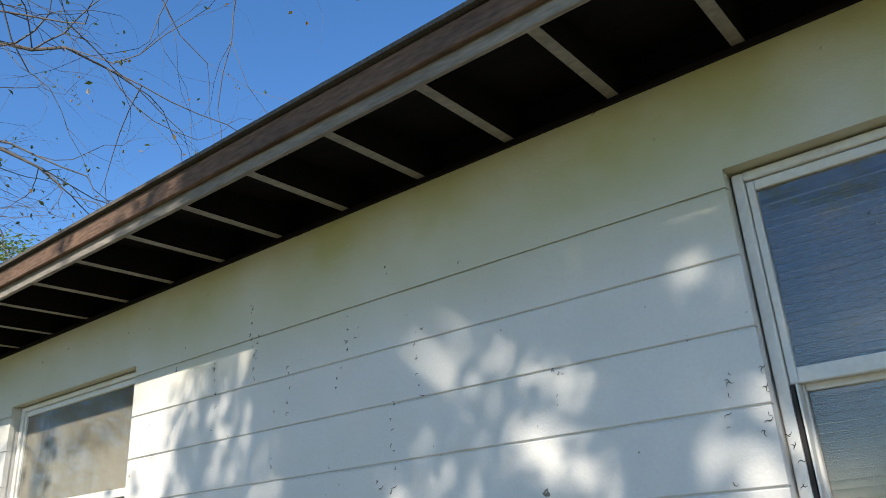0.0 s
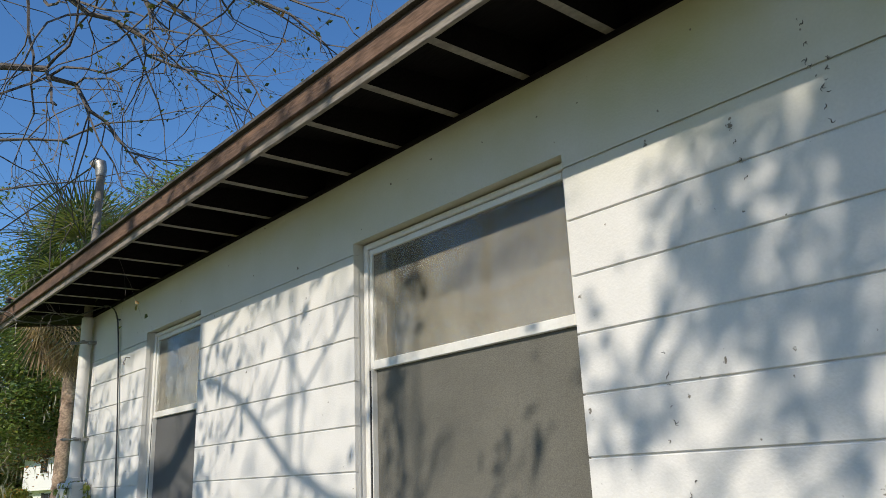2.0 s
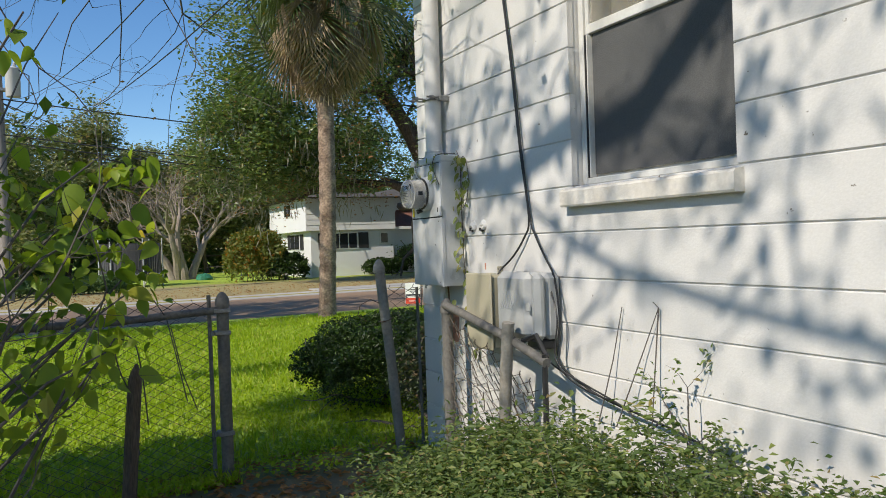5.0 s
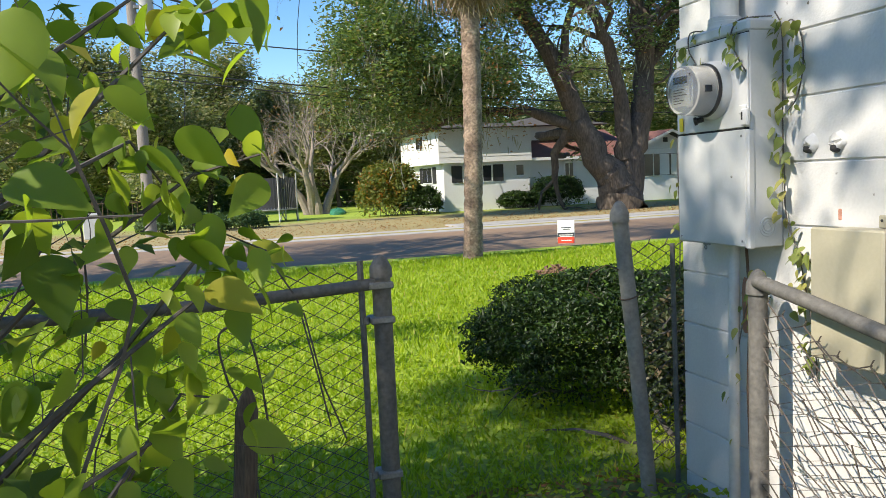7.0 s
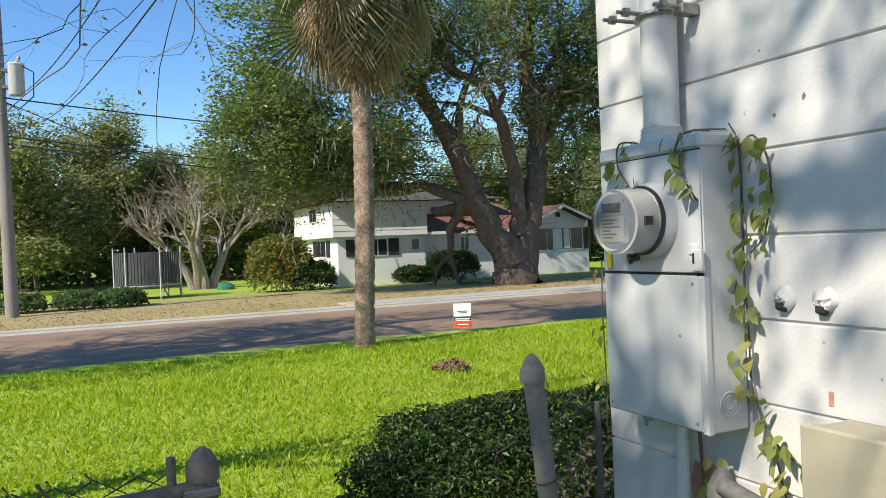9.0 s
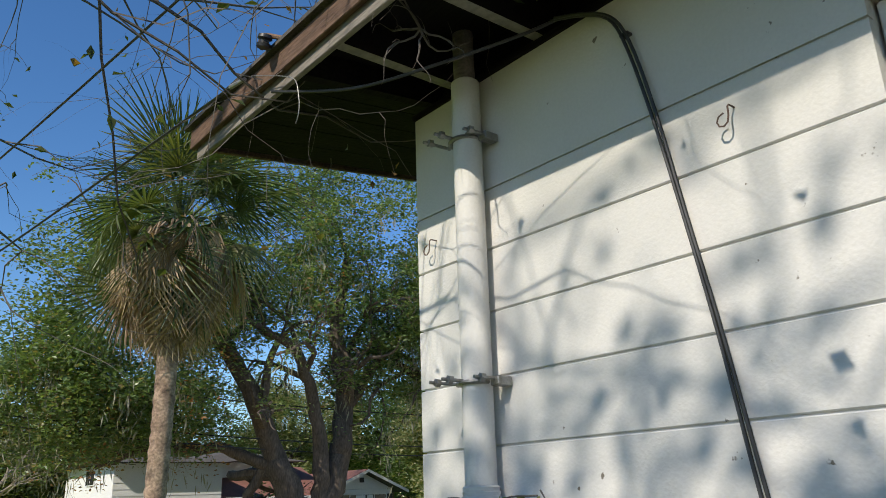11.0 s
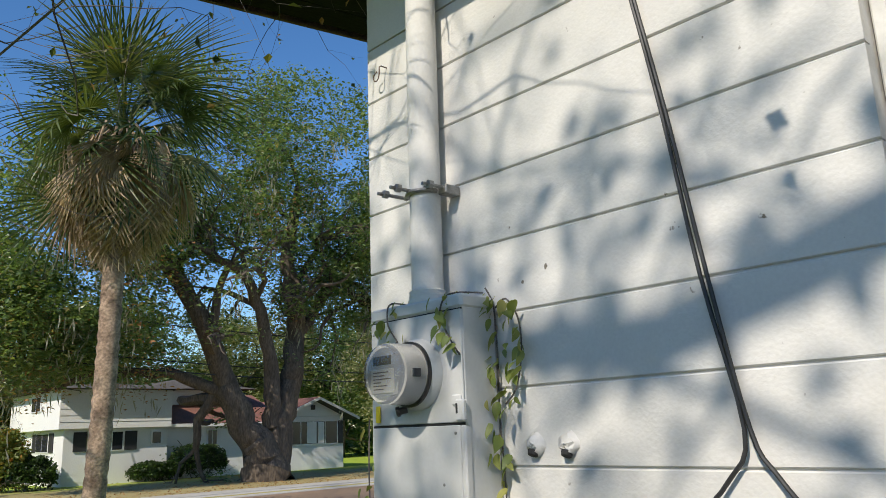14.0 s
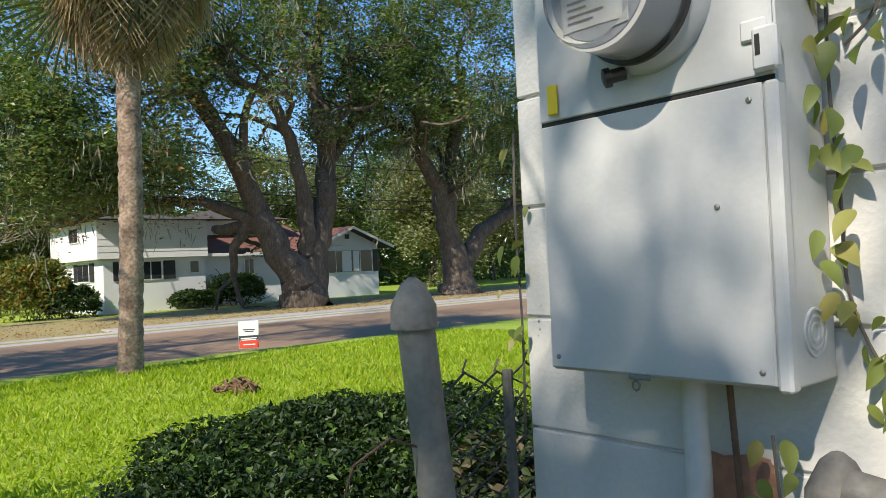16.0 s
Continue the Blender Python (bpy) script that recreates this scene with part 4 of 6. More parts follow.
def hedge(name, at, radii, leaf, n, size, rng, label, shape=3.0, core=True, group=""):
    """A bush: a dark twiggy core and a skin of small leaves."""
    t = thing(name, label, "bush", (at[0], at[1], 0.0 if at[0] > -20 else LAWNFAR), group)
    s, tips = Shape(), []
    base = Vector((at[0], at[1], 0 if at[0] > -20 else LAWNFAR))
    for _ in range(14):
        limb(s, tips, base + Vector((rng.normal() * radii[0] * 0.2, rng.normal() * radii[1] * 0.2, -0.02)), (rng.normal() * 0.6, rng.normal() * 0.6, 1), radii[2] * 1.3, 0.018, 1, rng, 0.25, 0, 4)
    part("branch_work", s, TWIGBARK, t)
    u = rng.normal(size=(n, 3))
    u[:, 2] = np.abs(u[:, 2]) * 1.2 - 0.35
    p = (np.abs(u) ** shape).sum(1) ** (-1 / shape)
    u = u * p[:, None]
    bump = np.array([noise.noise(Vector(q) * 2.3) + 0.5 * noise.noise(Vector(q) * 6.0) for q in u]) * 0.24
    rad = (1 + bump)[:, None] * (1 - np.abs(rng.normal(size=(n, 1))) * 0.17)
    q = np.asarray(at) + u * np.asarray(radii) * rad
    q = q[q[:, 2] > base.z + 0.01]
    part("foliage", cloud("foliage", leaves(q, size, rng, 0.8), leaf), None, t)
    return t


hg = np.random.default_rng(31)
# first bush is out of view, added only to shade the ground near the gate
hedge("unseen_shade_shrub", (-9.0, -1.55, 1.0), (1.0, 1.0, 1.3), SHRUBLEAF, 7000, 0.09, hg, "dense tall unseen shrub added to shade the ground by the fence", 2.4)
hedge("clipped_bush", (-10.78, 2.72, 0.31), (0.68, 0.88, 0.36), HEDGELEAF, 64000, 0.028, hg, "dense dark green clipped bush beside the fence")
hedge("tangled_shrub", (-9.88, 2.55, 0.33), (0.26, 0.36, 0.38), COVERDARK, 6500, 0.034, hg, "dark straggly shrub with dry stems behind the fence", 2.2)
ORANGE = leaf_mat("orange_green_leaf", [(0, (0.10, 0.14, 0.03)), (0.8, (0.20, 0.22, 0.05)), (0.9, (0.36, 0.22, 0.04)), (1, (0.45, 0.16, 0.03))], 0.5, 0.35)
hedge("flowering_bush", (-39.6, 8.25, 0.9), (1.1, 1.3, 1.4), ORANGE, 6500, 0.17, hg, "rounded yellow-green bush with orange flowers")
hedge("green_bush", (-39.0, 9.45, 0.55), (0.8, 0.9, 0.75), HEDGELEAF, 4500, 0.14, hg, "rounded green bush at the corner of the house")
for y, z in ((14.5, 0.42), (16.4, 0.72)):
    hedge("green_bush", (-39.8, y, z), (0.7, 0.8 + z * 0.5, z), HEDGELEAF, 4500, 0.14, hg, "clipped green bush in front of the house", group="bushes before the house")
for y in (-1.0, 0.6, 2.0):
    hedge("low_bush", (-35.5, y, 0.3), (0.6, 0.7, 0.4), PINELEAF, 2200, 0.13, hg, "low straggly bush on the verge", group="low bushes")

# ---- on the wall: meter, boxes, cables ----
def strap(z):
    s = Shape()
    n = 14
    s.tube([(-9.122 + 0.052 * math.cos(a), 2.118 - 0.052 * math.sin(a), z) for a in [math.pi * (i / n) for i in range(n + 1)]], 0.008, 6)
    s.tube([(-9.195, 2.105, z + 0.004), (-9.05, 2.085, z + 0.01)], 0.009, 6)
    b = part("strap", s, STEEL, mast, "steel pipe strap")
    for x, y0 in ((-9.20, 2.01), (-9.13, 2.0), (-9.045, 2.05)):
        t = Shape().tube([(x, y0 + 0.09, z + 0.006), (x - 0.012, y0, z + 0.008)], 0.006, 6)
        t.tube([(x - 0.002, y0 + 0.03, z + 0.006), (x - 0.004, y0 + 0.015, z + 0.007)], 0.013, 6)
        part("bolt", t, STEEL, b)
    part("strap_foot", Shape().box(-9.066, -9.03, 2.12, 2.178, z - 0.014, z + 0.014, 0.003), STEEL, b)


strap(2.07)
strap(2.86)
part("coupling", Shape().lathe((-9.122, 2.118, 1.728), (0, 0, 1), [(0, 0.05), (0, 0.058), (0.02, 0.058), (0.021, 0.053), (0.032, 0.056), (0.034, 0.052), (0.045, 0.055), (0.05, 0.048)], 20), PAINT, mast, smooth=True)
part("weather_head", Shape().tube([(-9.122, 2.118, 4.38), (-9.122, 2.118, 4.44), (-9.13, 2.11, 4.50), (-9.16, 2.085, 4.52), (-9.19, 2.06, 4.49)], [0.044, 0.05, 0.052, 0.05, 0.042], 14), STEEL, mast, "hooded cap", smooth=True)
part("roof_flashing", Shape().lathe((-9.122, 2.118, roof_z(2.118) + 0.05), (0, 0, 1), [(0, 0.13), (0.01, 0.12), (0.06, 0.06), (0.09, 0.05)], 18), STEEL, mast, smooth=True)


def meter_box():
    b = thing("electric_meter_box", "grey painted steel meter box with a round glass meter", "meter box", (-9.108, 2.176, 1.009))
    x0, x1, yf, yb = -9.300, -8.915, 2.050, 2.177
    part("body", Shape().box(x0, x1, yf, yb, 1.009, 1.70, 0.004), GREYBOX, b)
    part("lid", Shape().box(x0 - 0.004, x1 + 0.004, yf - 0.006, yb, 1.695, 1.735, 0.008), GREYBOX, b)
    up = part("upper_cover", Shape().box(x0 + 0.004, x1 - 0.001, yf - 0.006, yf - 0.0005, 1.397, 1.692, 0.002), GREYBOX, b)
    part("lower_cover", Shape().box(x0 + 0.004, x1 - 0.018, yf - 0.005, yf - 0.0005, 1.013, 1.390, 0.002), GREYBOX, b)
    part("cover_edge", Shape().box(x1 - 0.016, x1 + 0.003, yf - 0.008, yf + 0.016, 1.006, 1.390, 0.004), GREYBOX, b)
    part("seam", Shape().box(x0 + 0.004, x1 - 0.002, yf - 0.002, yf - 0.0004, 1.390, 1.397), DARKGAP, b)
    part("lid_seam", Shape().box(x0, x1 + 0.001, yf - 0.003, yf - 0.0004, 1.6915, 1.6955), DARKGAP, b)
    # side knockout: rings
    k = Shape()
    for r in (0.030, 0.021, 0.012):
        k.tube([(x1 + 0.001, 2.115 + r * math.cos(a), 1.075 + r * math.sin(a)) for a in [2 * math.pi * i / 24 for i in range(25)]], 0.0025, 5)
    part("knockout", k, GREYBOX, b)
    # hasps
    h = Shape().box(x1 - 0.04, x1 - 0.006, yf - 0.012, yf - 0.006, 1.44, 1.468, 0.003).box(x1 - 0.022, x1 + 0.010, yf - 0.020, yf - 0.004, 1.40, 1.455, 0.004)
    part("hasp", h, GREYBOX, up)
    part("hasp_slot", Shape().box(x1 - 0.016, x1 - 0.010, yf - 0.0215, yf - 0.0195, 1.42, 1.445), DARKGAP, up)
    part("lower_hasp", Shape().box(-9.15, -9.112, yf - 0.010, yf - 0.005, 1.006, 1.014, 0.002).tube([(-9.137 + 0.006 * math.sin(a), yf - 0.008, 0.998 + 0.007 * math.cos(a)) for a in [2 * math.pi * i / 10 for i in range(11)]], 0.0018, 5), STEEL, b)
    for x, z in ((-9.28, 1.03), (-8.95, 1.03), (-8.95, 1.37), (-9.0, 1.24), (-9.285, 1.66)):
        part("screw", Shape().lathe((x, yf - 0.005, z), (0, -1, 0), [(0, 0.004), (0.002, 0.004), (0.003, 0.002)], 8), STEEL, b)
    # the meter: socket ring, gasket, body, glass cover
    cx, cz, y = -9.088, 1.530, yf - 0.006
    m = part("meter", Shape().lathe((cx, y, cz), (0, -1, 0), [(0, 0.0), (0, 0.098), (0.018, 0.096), (0.024, 0.090), (0.03, 0.088), (0.03, 0.0)], 40), GREYBOX, b, "round electric meter", smooth=True)
    part("gasket", Shape().lathe((cx, y - 0.031, cz), (0, -1, 0), [(0, 0.0), (0, 0.089), (0.008, 0.089), (0.008, 0.0)], 40), BLACK, m, smooth=True)
    part("meter_body", Shape().lathe((cx, y - 0.040, cz), (0, -1, 0), [(0, 0.0), (0, 0.078), (0.068, 0.076), (0.070, 0.070), (0.070, 0.0)], 40), METERGREY, m, smooth=True)
    part("dial_face", Shape().lathe((cx, y - 0.1095, cz), (0, -1, 0), [(0, 0.0), (0, 0.067), (0.0015, 0.066), (0.0016, 0.0)], 40), DIALFACE, m, "dark bluish dial face")
    g = part("meter_glass", Shape().lathe((cx, y - 0.040, cz), (0, -1, 0), [(0, 0.083), (0.082, 0.081), (0.094, 0.074), (0.098, 0.06), (0.099, 0.0)], 40), METERGLASS, m, "clear domed cover", smooth=True)
    g.visible_shadow = False
    yf2 = y - 0.1108
    part("display", Shape().box(cx - 0.042, cx + 0.032, yf2 - 0.004, yf2, cz + 0.022, cz + 0.045, 0.002), DARKWIN, m, "dark blank display")
    part("label_plate", Shape().box(cx - 0.05, cx + 0.042, yf2 - 0.002, yf2, cz - 0.05, cz + 0.012, 0.001), DIALPLATE, m)
    for i in range(6):
        w = (0.06, 0.045, 0.07, 0.03, 0.055, 0.04)[i]
        part("print_line", Shape().box(cx - 0.04, cx - 0.04 + w, yf2 - 0.003, yf2 - 0.002, cz + 0.002 - i * 0.0085, cz + 0.005 - i * 0.0085), SIGNBLACK, m)
    part("side_port", Shape().box(cx + 0.073, cx + 0.084, y - 0.09, y - 0.065, cz - 0.012, cz + 0.01, 0.001), DARKWIN, m)
    part("seal_tag", Shape().box(x0 + 0.026, x0 + 0.046, yf - 0.013, yf - 0.009, 1.405, 1.452, 0.0015), YELLOW, b, "yellow plastic seal tag")
    part("seal_lock", Shape().lathe((cx - 0.03, yf - 0.025, cz - 0.092), (-0.6, -0.6, -0.2), [(0, 0.010), (0.02, 0.010), (0.021, 0.014), (0.03, 0.014), (0.032, 0.008)], 12), BLACK, m, smooth=True)


METERGLASS = glass_mat("clear_cover", 0.06)
DIALFACE = mat("dial_face", (0.17, 0.19, 0.22), (0.12, 0.14, 0.17), 0.35, s1=5, bump=0.03, fine=0.03)
DIALPLATE = mat("dial_plate", (0.26, 0.28, 0.29), (0.20, 0.22, 0.23), 0.4, s1=30, bump=0.03, fine=0.05)
METERGREY = mat("meter_grey", (0.42, 0.43, 0.43), (0.36, 0.37, 0.37), 0.4, s1=5, bump=0.05, fine=0.03)
meter_box()
c = thing("wall_conduit", "white plastic conduit running down below the meter box", "pipe", (-9.10, 2.12, 0.0))
part("pipe", Shape().tube([(-9.10, 2.135, 1.008), (-9.10, 2.13, 0.95), (-9.095, 2.125, 0.86), (-9.10, 2.125, 0.6), (-9.105, 2.125, -0.05)], 0.019, 14), TRIM, c, smooth=True)
part("ground_wire", Shape().tube([(-9.05, 2.14, 1.008), (-9.045, 2.15, 0.8), (-9.06, 2.15, 0.5), (-9.04, 2.15, 0.0)], 0.005, 6), RUST, c)
s = Shape()
pts = [(-9.062 + 0.058 * max(-1, min(1, 1.35 * math.cos(a))) * (1 + 0.06 * math.sin(7 * a)), 0.785 + 0.10 * max(-1, min(1, 1.3 * math.sin(a))) * (1 + 0.05 * math.cos(5 * a))) for a in [2 * math.pi * i / 20 for i in range(20)]]
s.add([Vector((x, Y - 0.003, z)) for x, z in pts] + [Vector((x, Y + 0.01, z)) for x, z in pts], [tuple(range(19, -1, -1))] + [(i, (i + 1) % 20, 20 + (i + 1) % 20, 20 + i) for i in range(20)])
solo("bare_patch", s, BRICK, "flaked patch of bare reddish masonry on the wall", "masonry patch")
s = Shape().box(-8.692, -8.676, Y - 0.002, Y + 0.01, 1.10, 1.136, 0.003)
solo("chipped_patch", s, BRICK, "small chip of bare reddish masonry in white paint", "masonry patch")


def lump(x, z, seed):
    r = np.random.default_rng(seed)
    s = Shape()
    s.lathe((x, Y + 0.01, z), (0, -1, -0.25), [(0, 0.034), (0.012, 0.029), (0.024, 0.023), (0.032, 0.014), (0.030, 0.0)], 14)
    s.v = [v + Vector(r.normal(size=3)) * 0.0028 for v in s.v]
    t = thing("painted_pipe_stub", "lumpy pipe stub painted over in white", "pipe stub", (x, Y, z), "pipe stubs")
    part("stub", s, PAINT, t, smooth=True)
    part("bore", Shape().lathe((x, Y - 0.012, z - 0.016), (0, -0.5, -1), [(0, 0.016), (0.012, 0.013), (0.012, 0.0)], 10), DARKGAP, t)


lump(-8.795, 1.335, 1)
lump(-8.688, 1.333, 2)

b = thing("utility_box", "beige plastic utility box screwed to a white wall", "utility box", (-8.535, 2.176, 0.72))
part("body", Shape().box(-8.645, -8.405, 2.05, 2.178, 0.72, 1.085, 0.014), BEIGE, b)
part("cover", Shape().box(-8.652, -8.398, 2.038, 2.052, 0.712, 1.092, 0.006), BEIGE, b)
part("lug", Shape().box(-8.525, -8.500, 2.155, 2.177, 1.086, 1.122, 0.003), BEIGE, b)
part("lug_screw", Shape().lathe((-8.512, 2.155, 1.108), (0, -1, 0), [(0, 0.004), (0.002, 0.004), (0.003, 0.002)], 8), BLACK, b)
part("hinge_lug", Shape().box(-8.404, -8.385, 2.10, 2.14, 1.02, 1.05, 0.003), BEIGE, b)

b = thing("network_box", "grey rounded plastic cable junction box mounted on a wall", "utility box", (-8.17, 2.176, 0.80))
part("body", Shape().box(-8.335, -7.995, 2.09, 2.178, 0.80, 1.10, 0.022), GREYPLASTIC, b)
part("cover", Shape().box(-8.340, -8.055, 2.028, 2.092, 0.795, 1.105, 0.03), GREYPLASTIC, b)
part("side_cover", Shape().box(-8.05, -7.988, 2.035, 2.094, 0.80, 1.10, 0.022), GREYPLASTIC, b)
part("latch", Shape().box(-8.06, -8.03, 2.022, 2.032, 0.93, 0.97, 0.003), GREYPLASTIC, b)
for i in range(6):
    part("emblem_line", Shape().tube([(-8.29 + i * 0.02, 2.0270, 0.93), (-8.265 + i * 0.02, 2.0265, 0.97), (-8.25 + i * 0.018, 2.027, 1.02)], 0.002, 4), GREYBOX, b)
part("gland", Shape().box(-8.12, -8.02, 2.06, 2.16, 0.755, 0.80, 0.01), BLACK, b)

cab = thing("wall_cables", "pair of black cables running down a white wall", "cable", (-8.4, 2.16, 1.36))
for k, off in enumerate((0.0, 0.013)):
    pts = [(-8.72, 2.12, 3.11), (-8.63, 2.14, 3.085), (-8.535, 2.15, 3.03), (-8.49, 2.16, 2.93), (-8.445, 2.165, 2.70), (-8.392, 2.165, 2.40), (-8.335, 2.165, 2.08), (-8.285, 2.165, 1.69), (-8.232, 2.165, 1.36)]
    pts = [(x + off + 0.004 * math.sin(i * 1.7 + k), y - off * 0.2, z) for i, (x, y, z) in enumerate(pts)]
    pts += [(-8.27, 2.16, 1.26), (-8.36, 2.15, 1.17), (-8.425, 2.12, 1.11), (-8.43, 2.10, 1.08)] if k == 0 else [(-8.17, 2.16, 1.27), (-8.09, 2.155, 1.17), (-8.0, 2.14, 1.08), (-7.955, 2.13, 0.9), (-7.96, 2.12, 0.74), (-7.88, 2.10, 0.68), (-7.68, 2.12, 0.60), (-7.45, 2.14, 0.56), (-7.2, 2.15, 0.52), (-6.95, 2.16, 0.45)]
    sm = []
    for i in range(len(pts) - 1):
        p0, p1, p2, p3 = [Vector(pts[min(max(j, 0), len(pts) - 1)]) for j in (i - 1, i, i + 1, i + 2)]
        for u in (0, 0.25, 0.5, 0.75):
            sm.append(0.5 * ((2 * p1) + (p2 - p0) * u + (2 * p0 - 5 * p1 + 4 * p2 - p3) * u * u + (3 * p1 - p0 - 3 * p2 + p3) * u ** 3))
    part("cable", Shape().tube(sm + [Vector(pts[-1])], 0.0050, 7), BLACK, cab, smooth=True)
for j, pts in enumerate(([(-8.0, 2.12, 1.02), (-7.93, 2.10, 0.9), (-7.95, 2.1, 0.72), (-7.80, 2.1, 0.63), (-7.55, 2.12, 0.585), (-7.3, 2.14, 0.54)], [(-8.05, 2.1, 0.76), (-7.95, 2.08, 0.70), (-7.75, 2.1, 0.64), (-7.5, 2.12, 0.57), (-7.4, 2.1, 0.5), (-7.3, 2.12, 0.58)])):
    part("loose_cable", Shape().tube(curve(pts), 0.004, 6), BLACK, cab, smooth=True)
for x, z in ((-8.50, 2.96),):
    part("cable_clip", Shape().box(x - 0.008, x + 0.022, 2.155, 2.178, z - 0.005, z + 0.005, 0.002), BLACK, cab)
DARKHOOK = mat("dull_rusted_wire", (0.16, 0.10, 0.07), (0.08, 0.06, 0.05), 0.7, 0.4, s1=60)
for nm, x, z in (("wall_hook", -8.222, 2.588), ("wall_hook", -9.365, 2.565)):
    solo(nm, Shape().tube([(x, 2.18, z + 0.034), (x, 2.155, z + 0.034), (x, 2.148, z + 0.028), (x, 2.147, z + 0.005), (x - 0.004, 2.147, z - 0.012), (x - 0.015, 2.147, z - 0.02), (x - 0.027, 2.147, z - 0.016), (x - 0.032, 2.147, z - 0.004), (x - 0.026, 2.147, z + 0.009), (x - 0.012, 2.147, z + 0.014)], 0.0023, 6), DARKHOOK, "small rusty wire hook screwed into the wall", "hook", "hooks", smooth=True)
br = thing("eave_bracket", "rusty cable bracket with a spool insulator on the eave", "bracket", (-9.52, 1.62, 3.25))
part("hook", Shape().tube(curve([(-9.47, 1.634, 3.25), (-9.51, 1.61, 3.27), (-9.545, 1.59, 3.285), (-9.57, 1.585, 3.27), (-9.565, 1.59, 3.245)], 4), 0.009, 8), RUST, br, smooth=True)
part("insulator", Shape().lathe((-9.545, 1.585, 3.235), (0.3, 0, 1), [(0, 0.012), (0, 0.024), (0.012, 0.026), (0.018, 0.017), (0.026, 0.017), (0.032, 0.026), (0.044, 0.024), (0.044, 0.0)], 14), BLACK, br, "dark glazed spool", smooth=True)

# ---- fence and gates of chain link ----
def fabric(a, b, z0, z1, rng, cell=0.085, r=0.0029, jag=0.0, keep=None):
    """Chain-link wires between two posts, from z0 to z1."""
    a, b = Vector(a), Vector(b)
    ln = (b - a).length
    u = (b - a) / ln
    nrm = Vector((-u.y, u.x, 0))
    s = Shape()
    n, m = int(ln / cell), int((z1 - z0) / (cell * 0.55))
    wob = rng.normal(size=(n + 3, m + 2)) * jag
    for i in range(n):
        for sgn in (1, -1):
            pts = []
            for k in range(m + 1):
                x = (i + 0.5) * cell + sgn * (0.5 if k % 2 else -0.5) * cell * 0.98
                w = wob[i + (1 if x > (i + 0.5) * cell else 0), k]
                p = a + u * (x + w) + Vector((0, 0, z0 + k * cell * 0.55 + (b.z - a.z) * x / ln + w)) + nrm * (0.004 * sgn * (1 if k % 4 < 2 else -1) + w)
                pts.append(p)
            if sgn > 0:
                pts.append(pts[-1] + Vector((0, 0, 0.02)) + u * 0.012)
            s.tube(pts, r, 3, caps=False)
    return s


fr = np.random.default_rng(8)
POSTMAT = mat("painted_fence_post", (0.11, 0.108, 0.10), (0.20, 0.185, 0.16), 0.7, 0.15, s1=9, s2=60, fine=0.25)


def capped_post(parent, x, y, z, r, lean=(0, 0), material=POSTMAT):
    p = part("post", Shape().tube([(x + lean[0], y + lean[1], -0.1), (x + lean[0] * 0.5, y + lean[1] * 0.5, z * 0.5), (x, y, z)], r, 14), material, parent, smooth=True)
    part("cap", Shape().lathe((x, y, z - 0.03), (0, 0, 1), [(0, r + 0.002), (0.0, r + 0.007), (0.035, r + 0.006), (0.05, r * 0.95), (0.068, r * 0.65), (0.078, r * 0.25), (0.08, 0.001)], 16), material, p, smooth=True)


fence = thing("chain_link_fence", "old chain-link fence with pipe posts and rail", "fence", (-9.46, 0.95, 0))
capped_post(fence, -9.462, 0.955, 0.975, 0.033)
part("tension_post", Shape().tube([(-9.455, 0.885, 0.0), (-9.455, 0.882, 1.01)], 0.011, 8), POSTMAT, fence)
part("top_rail", Shape().tube([(-9.455, 0.93, 0.925), (-9.455, 0.4, 0.90), (-9.45, -1.8, 0.90), (-9.45, -4.8, 0.90)], 0.021, 12), POSTMAT, fence, smooth=True)
for z in (0.92, 0.80, 0.25):
    part("band", Shape().box(-9.50, -9.42, 0.905, 0.99, z - 0.012, z + 0.012, 0.004).box(-9.462, -9.445, 0.875, 0.905, z - 0.014, z + 0.014, 0.003), STEEL, fence)
part("mesh_fabric", fabric((-9.47, 0.885, 0), (-9.46, -4.8, 0), 0.04, 0.99, fr, jag=0.003), WIRE, fence, "rusty chain-link mesh")
for y in (-1.7, -4.8):
    capped_post(fence, -9.45, y, 0.95, 0.025)
part("dead_vine", Shape().tube([*curve([(-9.44, 0.55, 0.35), (-9.43, 0.53, 0.6), (-9.44, 0.50, 0.78), (-9.43, 0.45, 0.83), (-9.44, 0.40, 0.79), (-9.43, 0.42, 0.65), (-9.44, 0.47, 0.5), (-9.44, 0.5, 0.2)])], 0.004, 5).tube([(-9.44, 0.75, 0.45), (-9.43, 0.70, 0.7), (-9.44, 0.66, 0.9), (-9.43, 0.60, 1.0)], 0.004, 4).tube([(-9.44, 0.68, 0.85), (-9.43, 0.73, 0.6), (-9.44, 0.8, 0.4)], 0.004, 4), TWIGBARK, fence)

stub = solo("wooden_stake", Shape().tube([(-9.02, 0.40, -0.05), (-9.01, 0.43, 0.35), (-9.0, 0.455, 0.66), (-9.0, 0.46, 0.70), (-8.995, 0.465, 0.735)], [0.034, 0.034, 0.032, 0.022, 0.006], 7), WOODPOST, "short rotten wooden stake beside the fence", "stake")

